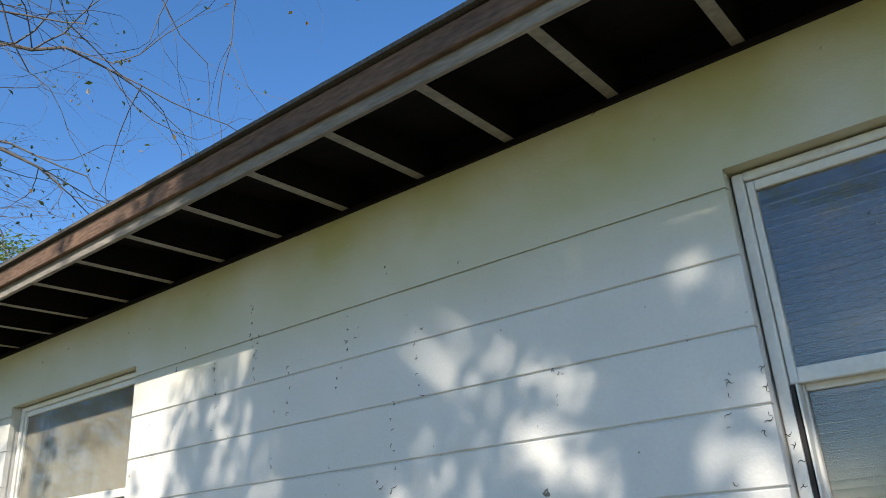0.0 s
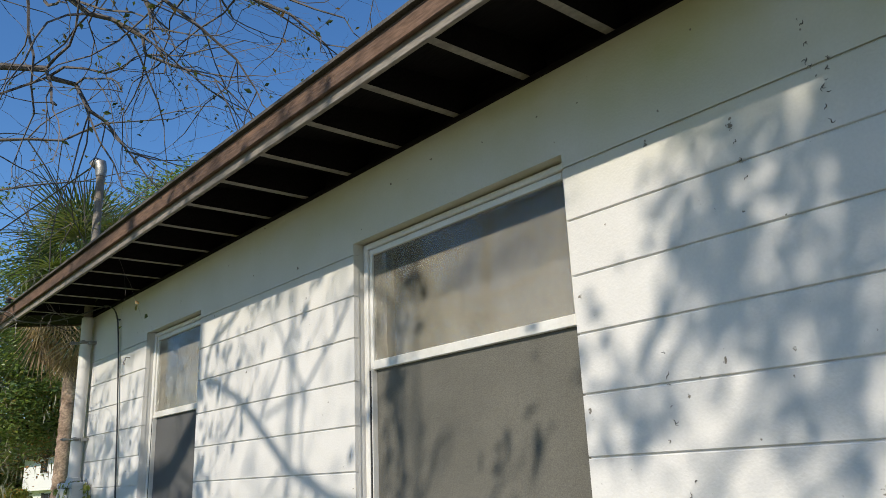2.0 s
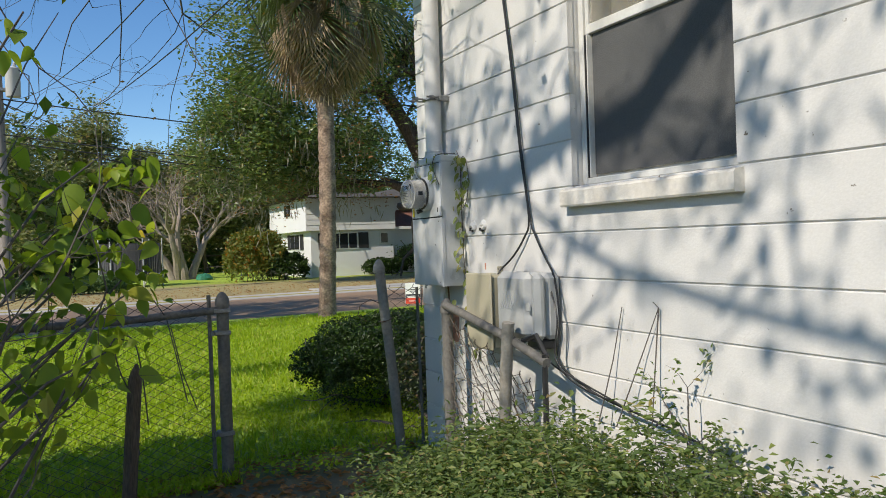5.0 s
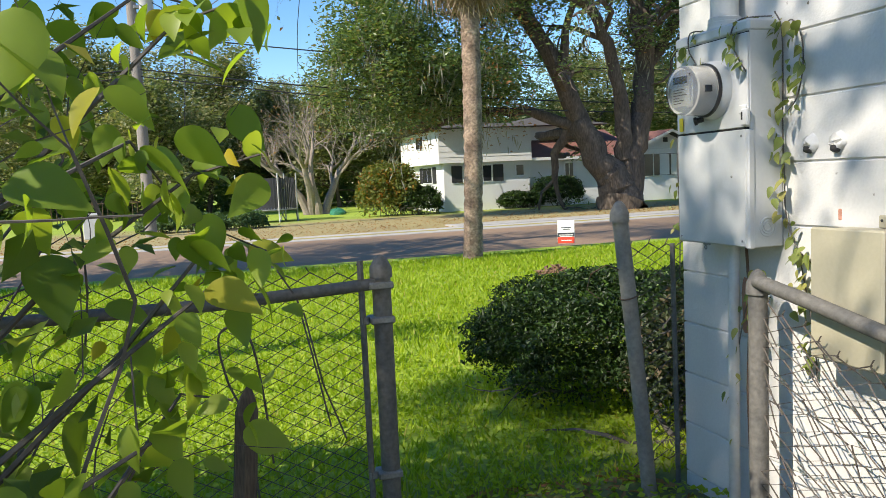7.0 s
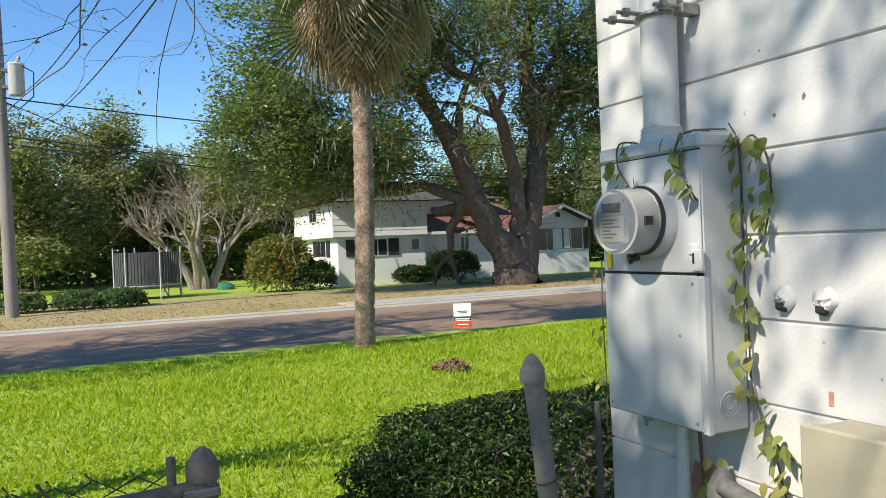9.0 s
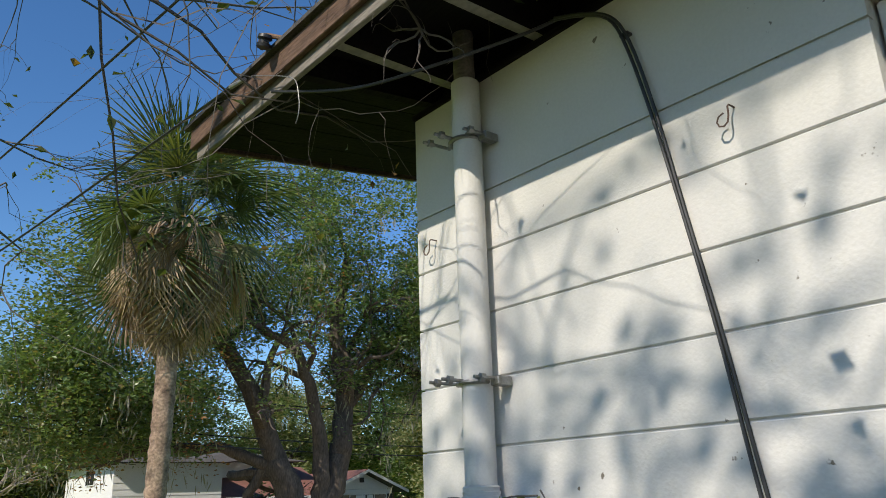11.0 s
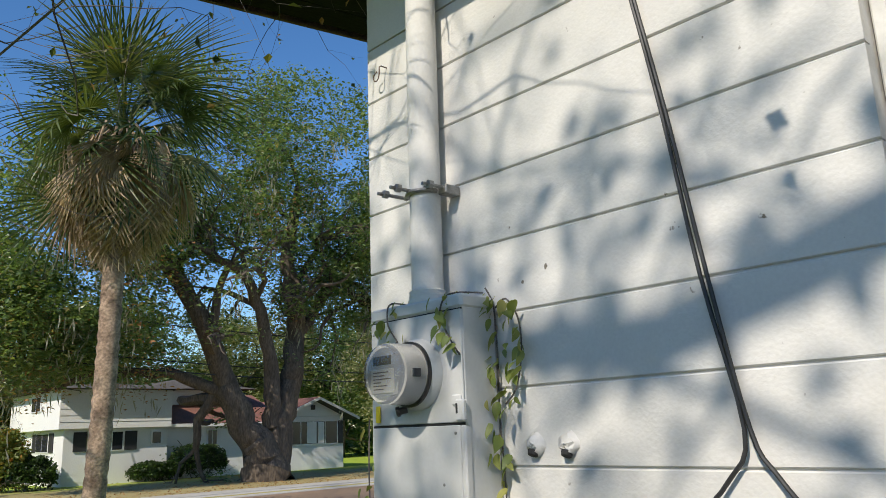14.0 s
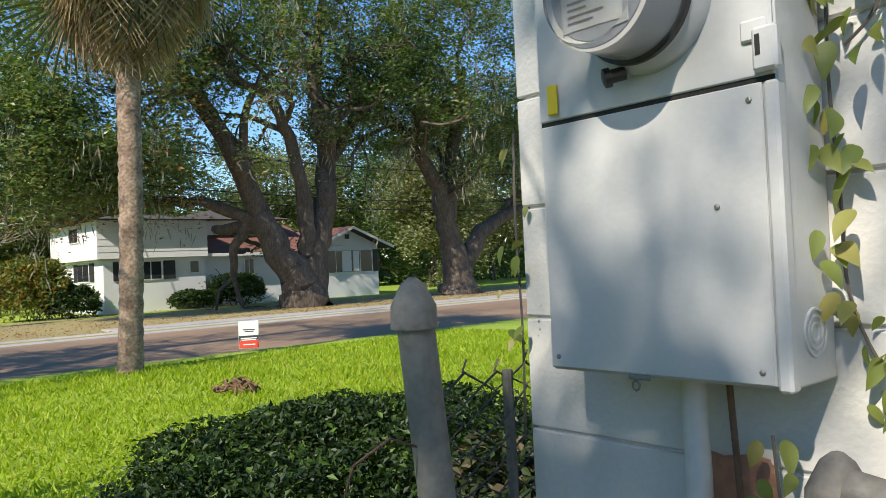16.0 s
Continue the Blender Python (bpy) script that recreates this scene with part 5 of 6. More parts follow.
gp = thing("leaning_gate_post", "weathered grey gate post leaning beside the house corner", "post", (-9.42, 1.97, 0))
capped_post(gp, -9.42, 1.87, 1.115, 0.030, (0.0, 0.115), mat("bleached_post", (0.30, 0.285, 0.25), (0.19, 0.175, 0.15), 0.8, 0.1, s1=7, s2=60, fine=0.2))
part("wire_tie", Shape().tube([(-9.42 + 0.036 * math.cos(a), 1.905 + 0.036 * math.sin(a), 0.80 + 0.01 * math.sin(a)) for a in [2 * math.pi * i / 12 for i in range(13)]], 0.003, 5).tube([(-9.42, 1.87, 0.90), (-9.40, 1.80, 0.93), (-9.41, 1.74, 0.90), (-9.43, 1.73, 0.84), (-9.42, 1.78, 0.80)], 0.0025, 4), RUST, gp)
f2 = thing("fence_end", "torn end of chain-link fence between post and house", "fence", (-9.5, 2.1, 0))
part("mesh_fabric", fabric((-9.50, 1.96, 0), (-9.50, 2.40, 0), 0.10, 1.0, fr, 0.08, jag=0.005), WIRE, f2)
part("tension_post", Shape().tube([(-9.50, 2.16, 0.0), (-9.50, 2.15, 0.98)], 0.010, 8), POSTMAT, f2)

gate = thing("chain_link_gate", "sagging chain-link gate folded back against the wall", "gate", (-8.8, 2.0, 0))
capped_post(gate, -8.86, 2.03, 0.90, 0.030)
part("top_rail", Shape().tube([(-8.84, 2.01, 0.915), (-8.6, 2.0, 0.88), (-8.15, 1.99, 0.80), (-7.86, 1.99, 0.725)], 0.022, 12), POSTMAT, gate, smooth=True)
part("end_bar", Shape().tube([(-7.875, 1.99, 0.76), (-7.88, 1.99, 0.1)], 0.013, 8), BLACK, gate)
part("bracket", Shape().tube([(-8.06, 2.0, 0.80), (-7.98, 2.02, 0.83), (-7.90, 2.02, 0.74)], 0.012, 6), BLACK, gate)
part("leaning_bar", Shape().tube([(-8.12, 1.965, 0.88), (-8.16, 1.965, 0.62), (-8.21, 1.965, 0.05)], 0.029, 12), mat("bleached_bar", (0.34, 0.32, 0.27), (0.22, 0.2, 0.17), 0.8, 0.1, s1=8, s2=60, fine=0.2), gate, smooth=True)
part("mesh_fabric", fabric((-8.82, 2.02, 0), (-7.90, 2.0, -0.13), 0.05, 0.86, fr, 0.08, jag=0.006), WIRE, gate)

# ---- vines and weeds ----
def leaf_mesh(name, ln, wd, material, droop=0.25):
    """One heart-shaped leaf with a midrib fold, hanging along -z from the origin."""
    s = Shape()
    rows = [(-0.06, 0.3), (0.0, 0.62), (0.1, 0.9), (0.22, 1.0), (0.36, 0.98), (0.5, 0.84), (0.64, 0.64), (0.77, 0.42), (0.88, 0.22), (0.95, 0.09), (1.0, 0.0)]
    v, f = [], []
    for u, w in rows:
        y = -droop * ln * math.sin(u * 2.2) * 0.5
        v += [Vector((-w * wd / 2, y - 0.12 * w * wd, -u * ln)), Vector((0, y, -u * ln)), Vector((w * wd / 2, y - 0.12 * w * wd, -u * ln))]
    for k in range(len(rows) - 1):
        a = 3 * k
        f += [(a, a + 3, a + 4, a + 1), (a + 1, a + 4, a + 5, a + 2)]
    s.add(v, f)
    return s.mesh(name, material, True)


def vine(name, label, stems, rng, size, per, at, leaf=None, stem_r=0.0025, hug=0.02):
    t = thing(name, label, "vine", at)
    ms = [leaf_mesh("leaf", size * k, size * k * 0.55, leaf or VINELEAF1) for k in (0.75, 1.0, 1.2)]
    for pts in stems:
        part("stem", Shape().tube(curve(pts), stem_r, 5), TWIGBARK, t)
        for i in range(len(pts) - 1):
            a, b = Vector(pts[i]), Vector(pts[i + 1])
            for _ in range(max(1, int(per * (b - a).length + rng.uniform(0, 1)))):
                p = a.lerp(b, rng.uniform()) + Vector((rng.normal() * 0.02, -abs(rng.normal()) * hug, rng.normal() * 0.01))
                o = part("leaf", ms[int(rng.integers(3))], None, t)
                o.matrix_basis = Matrix.Translation(p) @ Euler((rng.uniform(-0.9, 0.3), rng.uniform(-0.7, 0.7), rng.normal() * 0.8), "XYZ").to_matrix().to_4x4() @ Matrix.Scale(rng.uniform(0.7, 1.2), 4)
    return t


VINELEAF1 = leaf_mat("vine_leaf_single", [(0, (0.13, 0.18, 0.045)), (0.6, (0.22, 0.26, 0.07)), (1, (0.34, 0.31, 0.11))], 0.5, 0.35, island=False)
vr = np.random.default_rng(14)
vine("climbing_vine", "pale green vine climbing over the meter box", [
    [(-8.93, 2.16, 1.76), (-8.905, 2.165, 1.70), (-8.90, 2.165, 1.55), (-8.902, 2.165, 1.40), (-8.895, 2.165, 1.25), (-8.89, 2.165, 1.12), (-8.85, 2.165, 1.02), (-8.79, 2.165, 0.97), (-8.72, 2.165, 0.945), (-8.67, 2.15, 0.95), (-8.66, 2.12, 0.90)],
    [(-8.90, 2.165, 1.70), (-8.86, 2.165, 1.72), (-8.82, 2.165, 1.66), (-8.815, 2.165, 1.57), (-8.84, 2.165, 1.48), (-8.88, 2.165, 1.44)],
    [(-8.93, 2.15, 1.745), (-8.97, 2.06, 1.74), (-8.985, 2.035, 1.69), (-8.96, 2.035, 1.63), (-8.92, 2.04, 1.57)],
    [(-9.2, 2.1, 1.745), (-9.205, 2.04, 1.74), (-9.20, 2.03, 1.68), (-9.16, 2.028, 1.63), (-9.13, 2.0, 1.62)],
    [(-8.84, 2.168, 1.0), (-8.80, 2.168, 0.85), (-8.77, 2.168, 0.72), (-8.76, 2.168, 0.6)],
    [(-8.99, 2.14, 0.93), (-8.98, 2.13, 0.86), (-8.97, 2.12, 0.80), (-9.0, 2.13, 0.7)]], vr, 0.042, 66, (-8.9, 2.16, 1.75))
vine("corner_vine", "thin dark vine on the edge of the house corner", [[(-9.475, 2.17, 1.42), (-9.478, 2.168, 1.25), (-9.474, 2.17, 1.05), (-9.478, 2.168, 0.85)], [(-9.05, 2.14, 0.8), (-9.09, 2.13, 0.6), (-9.1, 2.12, 0.3)]], vr, 0.03, 22, (-9.475, 2.17, 0.8))


def weed(x, y, z, h, rng, n=3):
    t = thing("wall_weed", "spindly weed growing at the foot of the wall", "weed", (x, y, z), "weeds by the wall")
    s, pts = Shape(), []
    for _ in range(n):
        d = Vector((rng.normal() * 0.3, -abs(rng.normal()) * 0.12, 1))
        limb(s, pts, (x, y, z), d, h * rng.uniform(0.7, 1.1), 0.004, 1, rng, 0.12, 0, 4, (2, 4), 0.5, 0.7)
    part("stem", s, TWIGBARK, t)
    q = clumps(np.asarray(pts)[::1], 3, (0.02, 0.015, 0.02), rng)
    q[:, 1] = np.minimum(q[:, 1], Y - 0.012)
    part("foliage", cloud("foliage", leaves(q, 0.027, rng, 0.6), COVERLEAF), None, t)


for x, h, z in ((-5.25, 0.34, 0.3), (-4.75, 0.36, 0.3), (-4.6, 0.3, 0.25), (-5.95, 0.34, 0.35), (-6.4, 0.22, 0.35), (-7.15, 0.25, 0.45), (-4.1, 0.3, 0.2)):
    weed(x, 2.10, z, h, vr)
for pts in ([(-7.66, 2.10, 0.5), (-7.62, 2.15, 0.75), (-7.575, 2.168, 0.97)], [(-7.55, 2.10, 0.5), (-7.44, 2.15, 0.8), (-7.36, 2.165, 0.98), (-7.39, 2.165, 1.0)], [(-7.36, 2.165, 0.98), (-7.37, 2.12, 0.5)]):
    solo("dry_stem", Shape().tube(pts, [0.0032, 0.0026, 0.002, 0.002][:len(pts)], 5), TWIGBARK, "dry leafless stem standing against the wall", "stem", "dry stems")


def ground_cover():
    rng = np.random.default_rng(44)
    t = thing("ground_cover", "tangled green ground cover heaped along the wall", "plants", (-6.6, 1.7, 0))
    q, st = [], Shape()
    for _ in range(600):
        x = rng.uniform(-8.1, -4.2)
        y = rng.uniform(1.15 if x > -7.5 else 1.45, 2.1)
        h = (0.25 + 0.24 * math.exp(-((x + 6.8) / 0.85) ** 2) + 0.05 * math.sin(x * 2.3)) * (0.55 + 0.45 * min(1, (y - 1.05) / 0.5)) * rng.uniform(0.75, 1.15)
        tips = []
        limb(st, tips, (x, y, 0), (rng.normal() * 0.4, rng.normal() * 0.4 - 0.2, 1), h, 0.004, 1, rng, 0.25, -0.05, 3, (2, 3), 0.5, 0.8, 4)
        q.extend(tips)
    part("branch_work", st, TWIGBARK, t)
    pts = clumps(np.asarray(q), 30, (0.06, 0.055, 0.035), rng)
    pts = pts[(pts[:, 1] < Y - 0.01) & (pts[:, 2] > 0.01)]
    part("foliage", cloud("foliage", leaves(pts, 0.030, rng, 0.3, 0.25, 0.5), COVERLEAF), None, t)
    fern = np.asarray(q)[rng.choice(len(q), 900)] + (0, 0, 0.03)
    part("fern_foliage", cloud("fern_foliage", leaves(clumps(fern, 9, (0.05, 0.05, 0.025), rng), 0.045, rng, 0.35, 0.2, 0.18), COVERLEAF), None, t)


ground_cover()


def shrub():
    rng = np.random.default_rng(52)
    t = thing("leafy_shrub", "tall shrub with broad yellow-green leaves beside the path", "shrub", (-8.0, -0.35, 0))
    st, tips, near = Shape(), [], []
    for _ in range(13):
        d = Vector((rng.normal() * 0.22 - 0.06, rng.normal() * 0.18 + 0.06, 1))
        limb(st, tips, (-8.05 + rng.normal() * 0.2, -0.5 + rng.normal() * 0.12, 0), d, rng.uniform(0.9, 1.25), 0.009, 2, rng, 0.16, 0.0, 5, (2, 3), 0.55, 0.7)
    for pts in ([(-8.1, -0.2, 1.0), (-8.2, 0.1, 1.45), (-8.3, 0.30, 1.62), (-8.35, 0.42, 1.60)], [(-7.9, -0.2, 0.9), (-7.95, 0.1, 1.25), (-8.05, 0.28, 1.35), (-8.12, 0.36, 1.22)], [(-7.8, -0.2, 0.6), (-7.9, 0.1, 0.85), (-8.0, 0.28, 0.92)], [(-7.6, -0.3, 1.2), (-7.55, -0.05, 1.7), (-7.6, 0.08, 1.95)],
                [(-8.1, -0.2, 0.8), (-8.15, 0.15, 1.15), (-8.18, 0.36, 1.30), (-8.16, 0.47, 1.33)], [(-8.0, -0.2, 0.7), (-8.1, 0.18, 0.98), (-8.15, 0.38, 1.12), (-8.14, 0.45, 1.10)], [(-8.2, -0.1, 0.7), (-8.25, 0.22, 1.0), (-8.3, 0.40, 1.2), (-8.28, 0.48, 1.16)],
                [(-8.1, -0.1, 0.5), (-8.1, 0.2, 0.8), (-8.14, 0.32, 0.95), (-8.14, 0.40, 0.93)], [(-8.2, -0.1, 1.1), (-8.2, 0.2, 1.4), (-8.22, 0.35, 1.55), (-8.2, 0.44, 1.58)]):
        st.tube(pts, [0.007, 0.005, 0.003, 0.002][:len(pts)], 5)
        tips.extend(pts[1:])
        for f in (0.05, 0.15, 0.25, 0.35, 0.45, 0.55, 0.65, 0.75, 0.85, 0.95):
            near.extend([tuple(Vector(pts[-1]).lerp(Vector(pts[-2]), f)), tuple(Vector(pts[-2]).lerp(Vector(pts[-3]), f))])
    part("branch_work", st, TWIGBARK, t)
    ms = [leaf_mesh("leaf", 0.088 * k, 0.058 * k, SHRUB1) for k in (0.7, 0.9, 1.1)]
    q = [p for p in tips if p[1] < (0.45 if p[0] < -7.8 else -0.02) and p[2] > 0.25 and p[0] < -7.3]
    rng.shuffle(q)
    for i, p in enumerate(near + q[:380]):
        o = part("leaf", ms[int(rng.integers(3))], None, t)
        o.matrix_basis = Matrix.Translation(Vector(p) + Vector(rng.normal(size=3)) * 0.035) @ Euler((rng.uniform(-1.2, 0.4), rng.uniform(-0.9, 0.9), rng.uniform(0, 6.28)), "XYZ").to_matrix().to_4x4() @ Matrix.Scale(rng.uniform(0.7, 1.25) * (0.72 if i < len(near) else 1.0), 4)
    more = np.asarray([p for p in tips if p[1] < (0.15 if p[0] < -7.8 else -0.08) and p[2] > 0.15 and p[0] < -7.35])
    part("inner_foliage", cloud("inner_foliage", leaves(clumps(more, 3, (0.08, 0.08, 0.08), rng), 0.07, rng, 0.9), SHRUBLEAF), None, t)


SHRUB1 = leaf_mat("shrub_leaf_single", [(0, (0.14, 0.22, 0.025)), (0.6, (0.25, 0.35, 0.04)), (0.94, (0.34, 0.42, 0.06)), (1, (0.55, 0.42, 0.04))], 0.45, 0.55, island=False)
shrub()

def tendrils():
    rng = np.random.default_rng(33)
    t = Shape()
    for _ in range(46):
        x, z = rng.uniform(-3.6, -0.6), rng.uniform(0.9, 2.95)
        for _ in range(int(rng.integers(2, 8))):
            z -= rng.uniform(0.02, 0.07)
            x += rng.normal() * 0.012
            for _ in range(int(rng.integers(1, 4))):
                a, r = rng.uniform(0, 6.283), rng.uniform(0.006, 0.016)
                t.tube([(x, Y - 0.001, z), (x + r * 0.5 * math.cos(a), Y - 0.003, z + r * 0.6 * math.sin(a)), (x + r * math.cos(a + 0.5), Y - 0.001, z + r * math.sin(a + 0.5))], [0.0016, 0.0012, 0.0006], 3, caps=False)
    solo("dry_tendrils", t, TWIGBARK, "dark dry remains of a climbing vine stuck to paint", "dead vine", kind="stuff")


tendrils()

# ---- trees over the path ----
def bare_tree():
    """The leafless tree whose boughs hang over the eave and the fence."""
    rng = np.random.default_rng(63)
    t = thing("bare_tree", "leafless tree with long thin boughs and few leaves", "tree", (-12.2, -3.6, 0))
    s, tips = Shape(), []
    s.tube([(-12.2, -3.6, -0.1), (-12.1, -3.5, 1.2), (-12.0, -3.2, 2.6), (-11.8, -2.8, 3.8)], [0.2, 0.16, 0.14, 0.11], 12)
    boughs = [[(-11.8, -2.8, 3.8), (-11.2, -1.2, 4.7), (-10.6, 0.4, 5.0), (-10.0, 1.6, 4.9), (-9.4, 2.6, 5.2)],
              [(-11.9, -3.0, 3.2), (-12.0, -1.4, 4.3), (-12.2, 0.4, 4.8), (-12.3, 1.9, 5.2), (-12.6, 3.4, 5.9)],
              [(-11.8, -2.8, 3.8), (-10.0, -2.0, 5.6), (-8.2, -0.4, 6.2), (-6.8, 1.2, 6.2), (-5.8, 2.4, 6.0)],
              [(-11.9, -2.9, 3.5), (-10.9, -1.6, 4.0), (-10.0, -0.4, 3.8), (-9.6, 0.5, 3.45), (-9.5, 1.2, 3.25)],
              [(-12.0, -1.4, 4.6), (-12.6, 0.0, 4.5), (-13.0, 1.0, 4.0), (-13.2, 1.6, 3.5)],
              [(-11.8, -2.8, 3.8), (-11.6, -1.0, 6.0), (-11.4, 1.0, 7.2), (-10.8, 3.0, 7.8)],
              [(-10.0, -2.0, 5.6), (-7.8, -1.4, 6.6), (-6.2, 0.4, 6.6), (-5.0, 1.8, 6.3), (-4.2, 2.9, 6.2)],
              [(-8.6, -0.8, 6.2), (-8.23, 1.69, 6.0), (-7.96, 2.2, 5.57), (-7.66, 2.88, 4.86)],
              [(-9.5, -0.8, 5.7), (-8.7, 1.3, 5.79), (-8.41, 1.72, 5.57), (-8.15, 2.17, 5.24), (-7.9, 2.6, 5.0)],
              [(-9.9, -0.6, 5.1), (-8.87, 1.46, 5.14), (-8.7, 1.9, 4.8), (-8.49, 2.28, 4.4)],
              [(-8.2, -0.4, 6.2), (-7.65, 2.38, 5.86), (-7.15, 3.24, 5.19)],
              [(-7.8, -1.0, 6.5), (-7.54, 1.85, 6.07), (-6.72, 2.45, 6.3), (-6.07, 3.24, 5.93)]]
    for bi, b in enumerate(boughs):
        pts = []
        for i in range(len(b) - 1):
            for u in (0, 0.33, 0.66):
                pts.append(Vector(b[i]).lerp(Vector(b[i + 1]), u) + Vector(rng.normal(size=3)) * 0.05)
        pts.append(Vector(b[-1]))
        rad = [0.040 * (1 - 0.85 * i / (len(pts) - 1)) for i in range(len(pts))]
        s.tube(pts, rad, 7)
        for i in range(4 if bi < 7 else 3, len(pts)):
            for _ in range(2):
                d = (pts[i] - pts[i - 1]).normalized() * 0.7 + Vector(rng.normal(size=3)) * 0.8 + Vector((0, 0, -0.15))
                limb(s, tips, pts[i], d, rng.uniform(0.8, 1.5), max(0.006, rad[i] * 0.5), 2, rng, 0.22, -0.02, 4, (2, 3), 0.65, 0.7)
    part("branch_work", s, TWIGBARK, t)
    q = np.asarray(tips)[rng.choice(len(tips), 1500)]
    part("foliage", cloud("foliage", leaves(clumps(q, 1, (0.03, 0.03, 0.03), rng), 0.05, rng, 1.0), BOUGHLEAF), None, t, "sparse dry and green leaves")


BOUGHLEAF = leaf_mat("sparse_leaf", [(0, (0.04, 0.06, 0.02)), (0.7, (0.09, 0.11, 0.03)), (1, (0.25, 0.12, 0.04))], 0.5, 0.35)
bare_tree()


def toward_sun(x, z, d):
    """The place d metres out from the wall that shades the wall at x, z."""
    return Vector((x, Y, z)) + Vector((SUN.x, SUN.y, SUN.z)) * (d / -SUN.y)


def yard_trees():
    """Two trees in the side yard, behind the path, that dapple the wall."""
    rng = np.random.default_rng(77)
    t = thing("side_yard_tree", "sparse spreading tree in the side yard", "tree", (2.7, -8.5, 0))
    s, tips = Shape(), []
    top = Vector((2.4, -8.8, 13.4))
    s.tube([(2.7, -8.5, -0.1), (2.6, -8.5, 4.0), (2.5, -8.6, 9.2), top], [0.24, 0.2, 0.16, 0.12], 12)
    lines = [(4.2, 0.026, [(-6.2, 2.9), (-6.45, 2.65), (-6.80, 2.50), (-6.88, 2.31), (-6.39, 2.12), (-6.17, 1.96), (-5.84, 1.72), (-5.46, 1.58), (-5.0, 1.5)]),
             (5.2, 0.085, [(-9.3, 1.66), (-8.92, 1.58), (-8.41, 1.56), (-7.97, 1.71), (-7.5, 1.84), (-7.0, 2.25)]),
             (4.6, 0.026, [(-8.5, 1.5), (-8.26, 1.42), (-7.91, 1.23), (-7.57, 1.11), (-7.11, 1.02), (-6.76, 0.96), (-6.3, 0.90), (-5.88, 0.87)]),
             (4.6, 0.020, [(-6.5, 1.6), (-6.43, 1.51), (-6.17, 1.31), (-5.82, 1.19), (-5.45, 1.16), (-5.26, 1.26), (-4.9, 1.5)]),
             (4.4, 0.016, [(-6.1, 2.0), (-5.7, 2.1), (-5.4, 2.35), (-5.2, 2.6)]), (5.5, 0.020, [(-9.4, 0.9), (-9.3, 0.6), (-9.2, 0.2), (-9.1, -0.2)]), (4.8, 0.016, [(-9.2, 2.3), (-8.9, 2.1), (-8.6, 2.05), (-8.2, 1.9)])]
    for d, r, pts in lines:
        p = [toward_sun(x, z, d + 0.15 * math.sin(i * 1.3)) for i, (x, z) in enumerate(pts)]
        k = p[-1] + SUN * 4.0
        s.tube([top, k + Vector((0.3, -0.6, 3.2)), k, p[-1]], [0.05, 0.02, r * 0.8, r], 7)
        s.tube(p, [r * (1.0 - 0.45 * abs(i - len(p)) / len(p)) for i in range(len(p))], 8)
        for i in range(1, len(p)):
            for _ in range(2):
                limb(s, tips, p[i], (rng.normal(), rng.normal() * 0.6, rng.normal() - 0.3), rng.uniform(0.35, 0.7), 0.011, 1, rng, 0.25, -0.05, 4, (2, 3), 0.65, 0.8)
    part("trunk", s, BARK, t)
    q = np.concatenate([np.asarray(tips)[rng.choice(len(tips), 80)], np.asarray([tuple(toward_sun(rng.uniform(-9.5, -4.4), rng.uniform(0.3, 2.8), rng.uniform(7.0, 12.0))) for _ in range(85)]), np.asarray([tuple(toward_sun(rng.uniform(-9.5, -9.14), rng.uniform(-0.4, 0.85), rng.uniform(6.5, 9.0))) for _ in range(110)]),
                        np.asarray([tuple(Vector((rng.uniform(-9.9, -8.0), rng.uniform(0.3, 1.4), 0.05)) + SUN * rng.uniform(11, 15)) for _ in range(130)]),
                        np.asarray([tuple(toward_sun(rng.uniform(-9.5, -7.7), rng.uniform(1.3, 2.25), rng.uniform(4.5, 7.5))) for _ in range(42)]),
                        np.asarray([tuple(toward_sun(rng.uniform(-9.45, -9.1), rng.uniform(0.9, 1.9), rng.uniform(6.0, 10.0))) for _ in range(15)]),
                        np.asarray([tuple(Vector((rng.uniform(-9.9, -6.8), rng.uniform(-0.7, 1.0), 0.05)) + SUN * rng.uniform(11, 15)) for _ in range(230)]),
                        np.asarray([tuple(Vector((rng.uniform(-11.3, -9.6), rng.uniform(1.2, 2.0), 0.05)) + SUN * rng.uniform(11, 15)) for _ in range(100)]),
                        np.asarray([tuple(toward_sun(rng.uniform(-9.5, -9.14), rng.uniform(0.0, 0.9), rng.uniform(6.0, 9.0))) for _ in range(55)]),
                        np.asarray([tuple(Vector((rng.uniform(-10.0, -8.9), rng.uniform(1.2, 2.1), 0.05)) + SUN * rng.uniform(11, 15)) for _ in range(80)]),
                        np.asarray([tuple(Vector((rng.uniform(-11.5, -10.0), 1.8, rng.uniform(0.0, 0.5))) + SUN * rng.uniform(11, 15)) for _ in range(90)])])
    part("crown", cloud("crown", leaves(clumps(q, 9, (0.10, 0.12, 0.11), rng), 0.09, rng, 0.9, droop=0.4), OAKLEAF), None, t)

    t = thing("side_yard_oak", "leafy tree in the side yard shading the wall", "tree", (1.5, -7.4, 0))
    s, tips = Shape(), []
    s.tube([(1.5, -7.4, -0.1), (1.4, -7.2, 2.5), (1.2, -7.4, 7.0), (0.5, -7.6, 11.5)], [0.32, 0.26, 0.2, 0.13], 12)
    cl = []
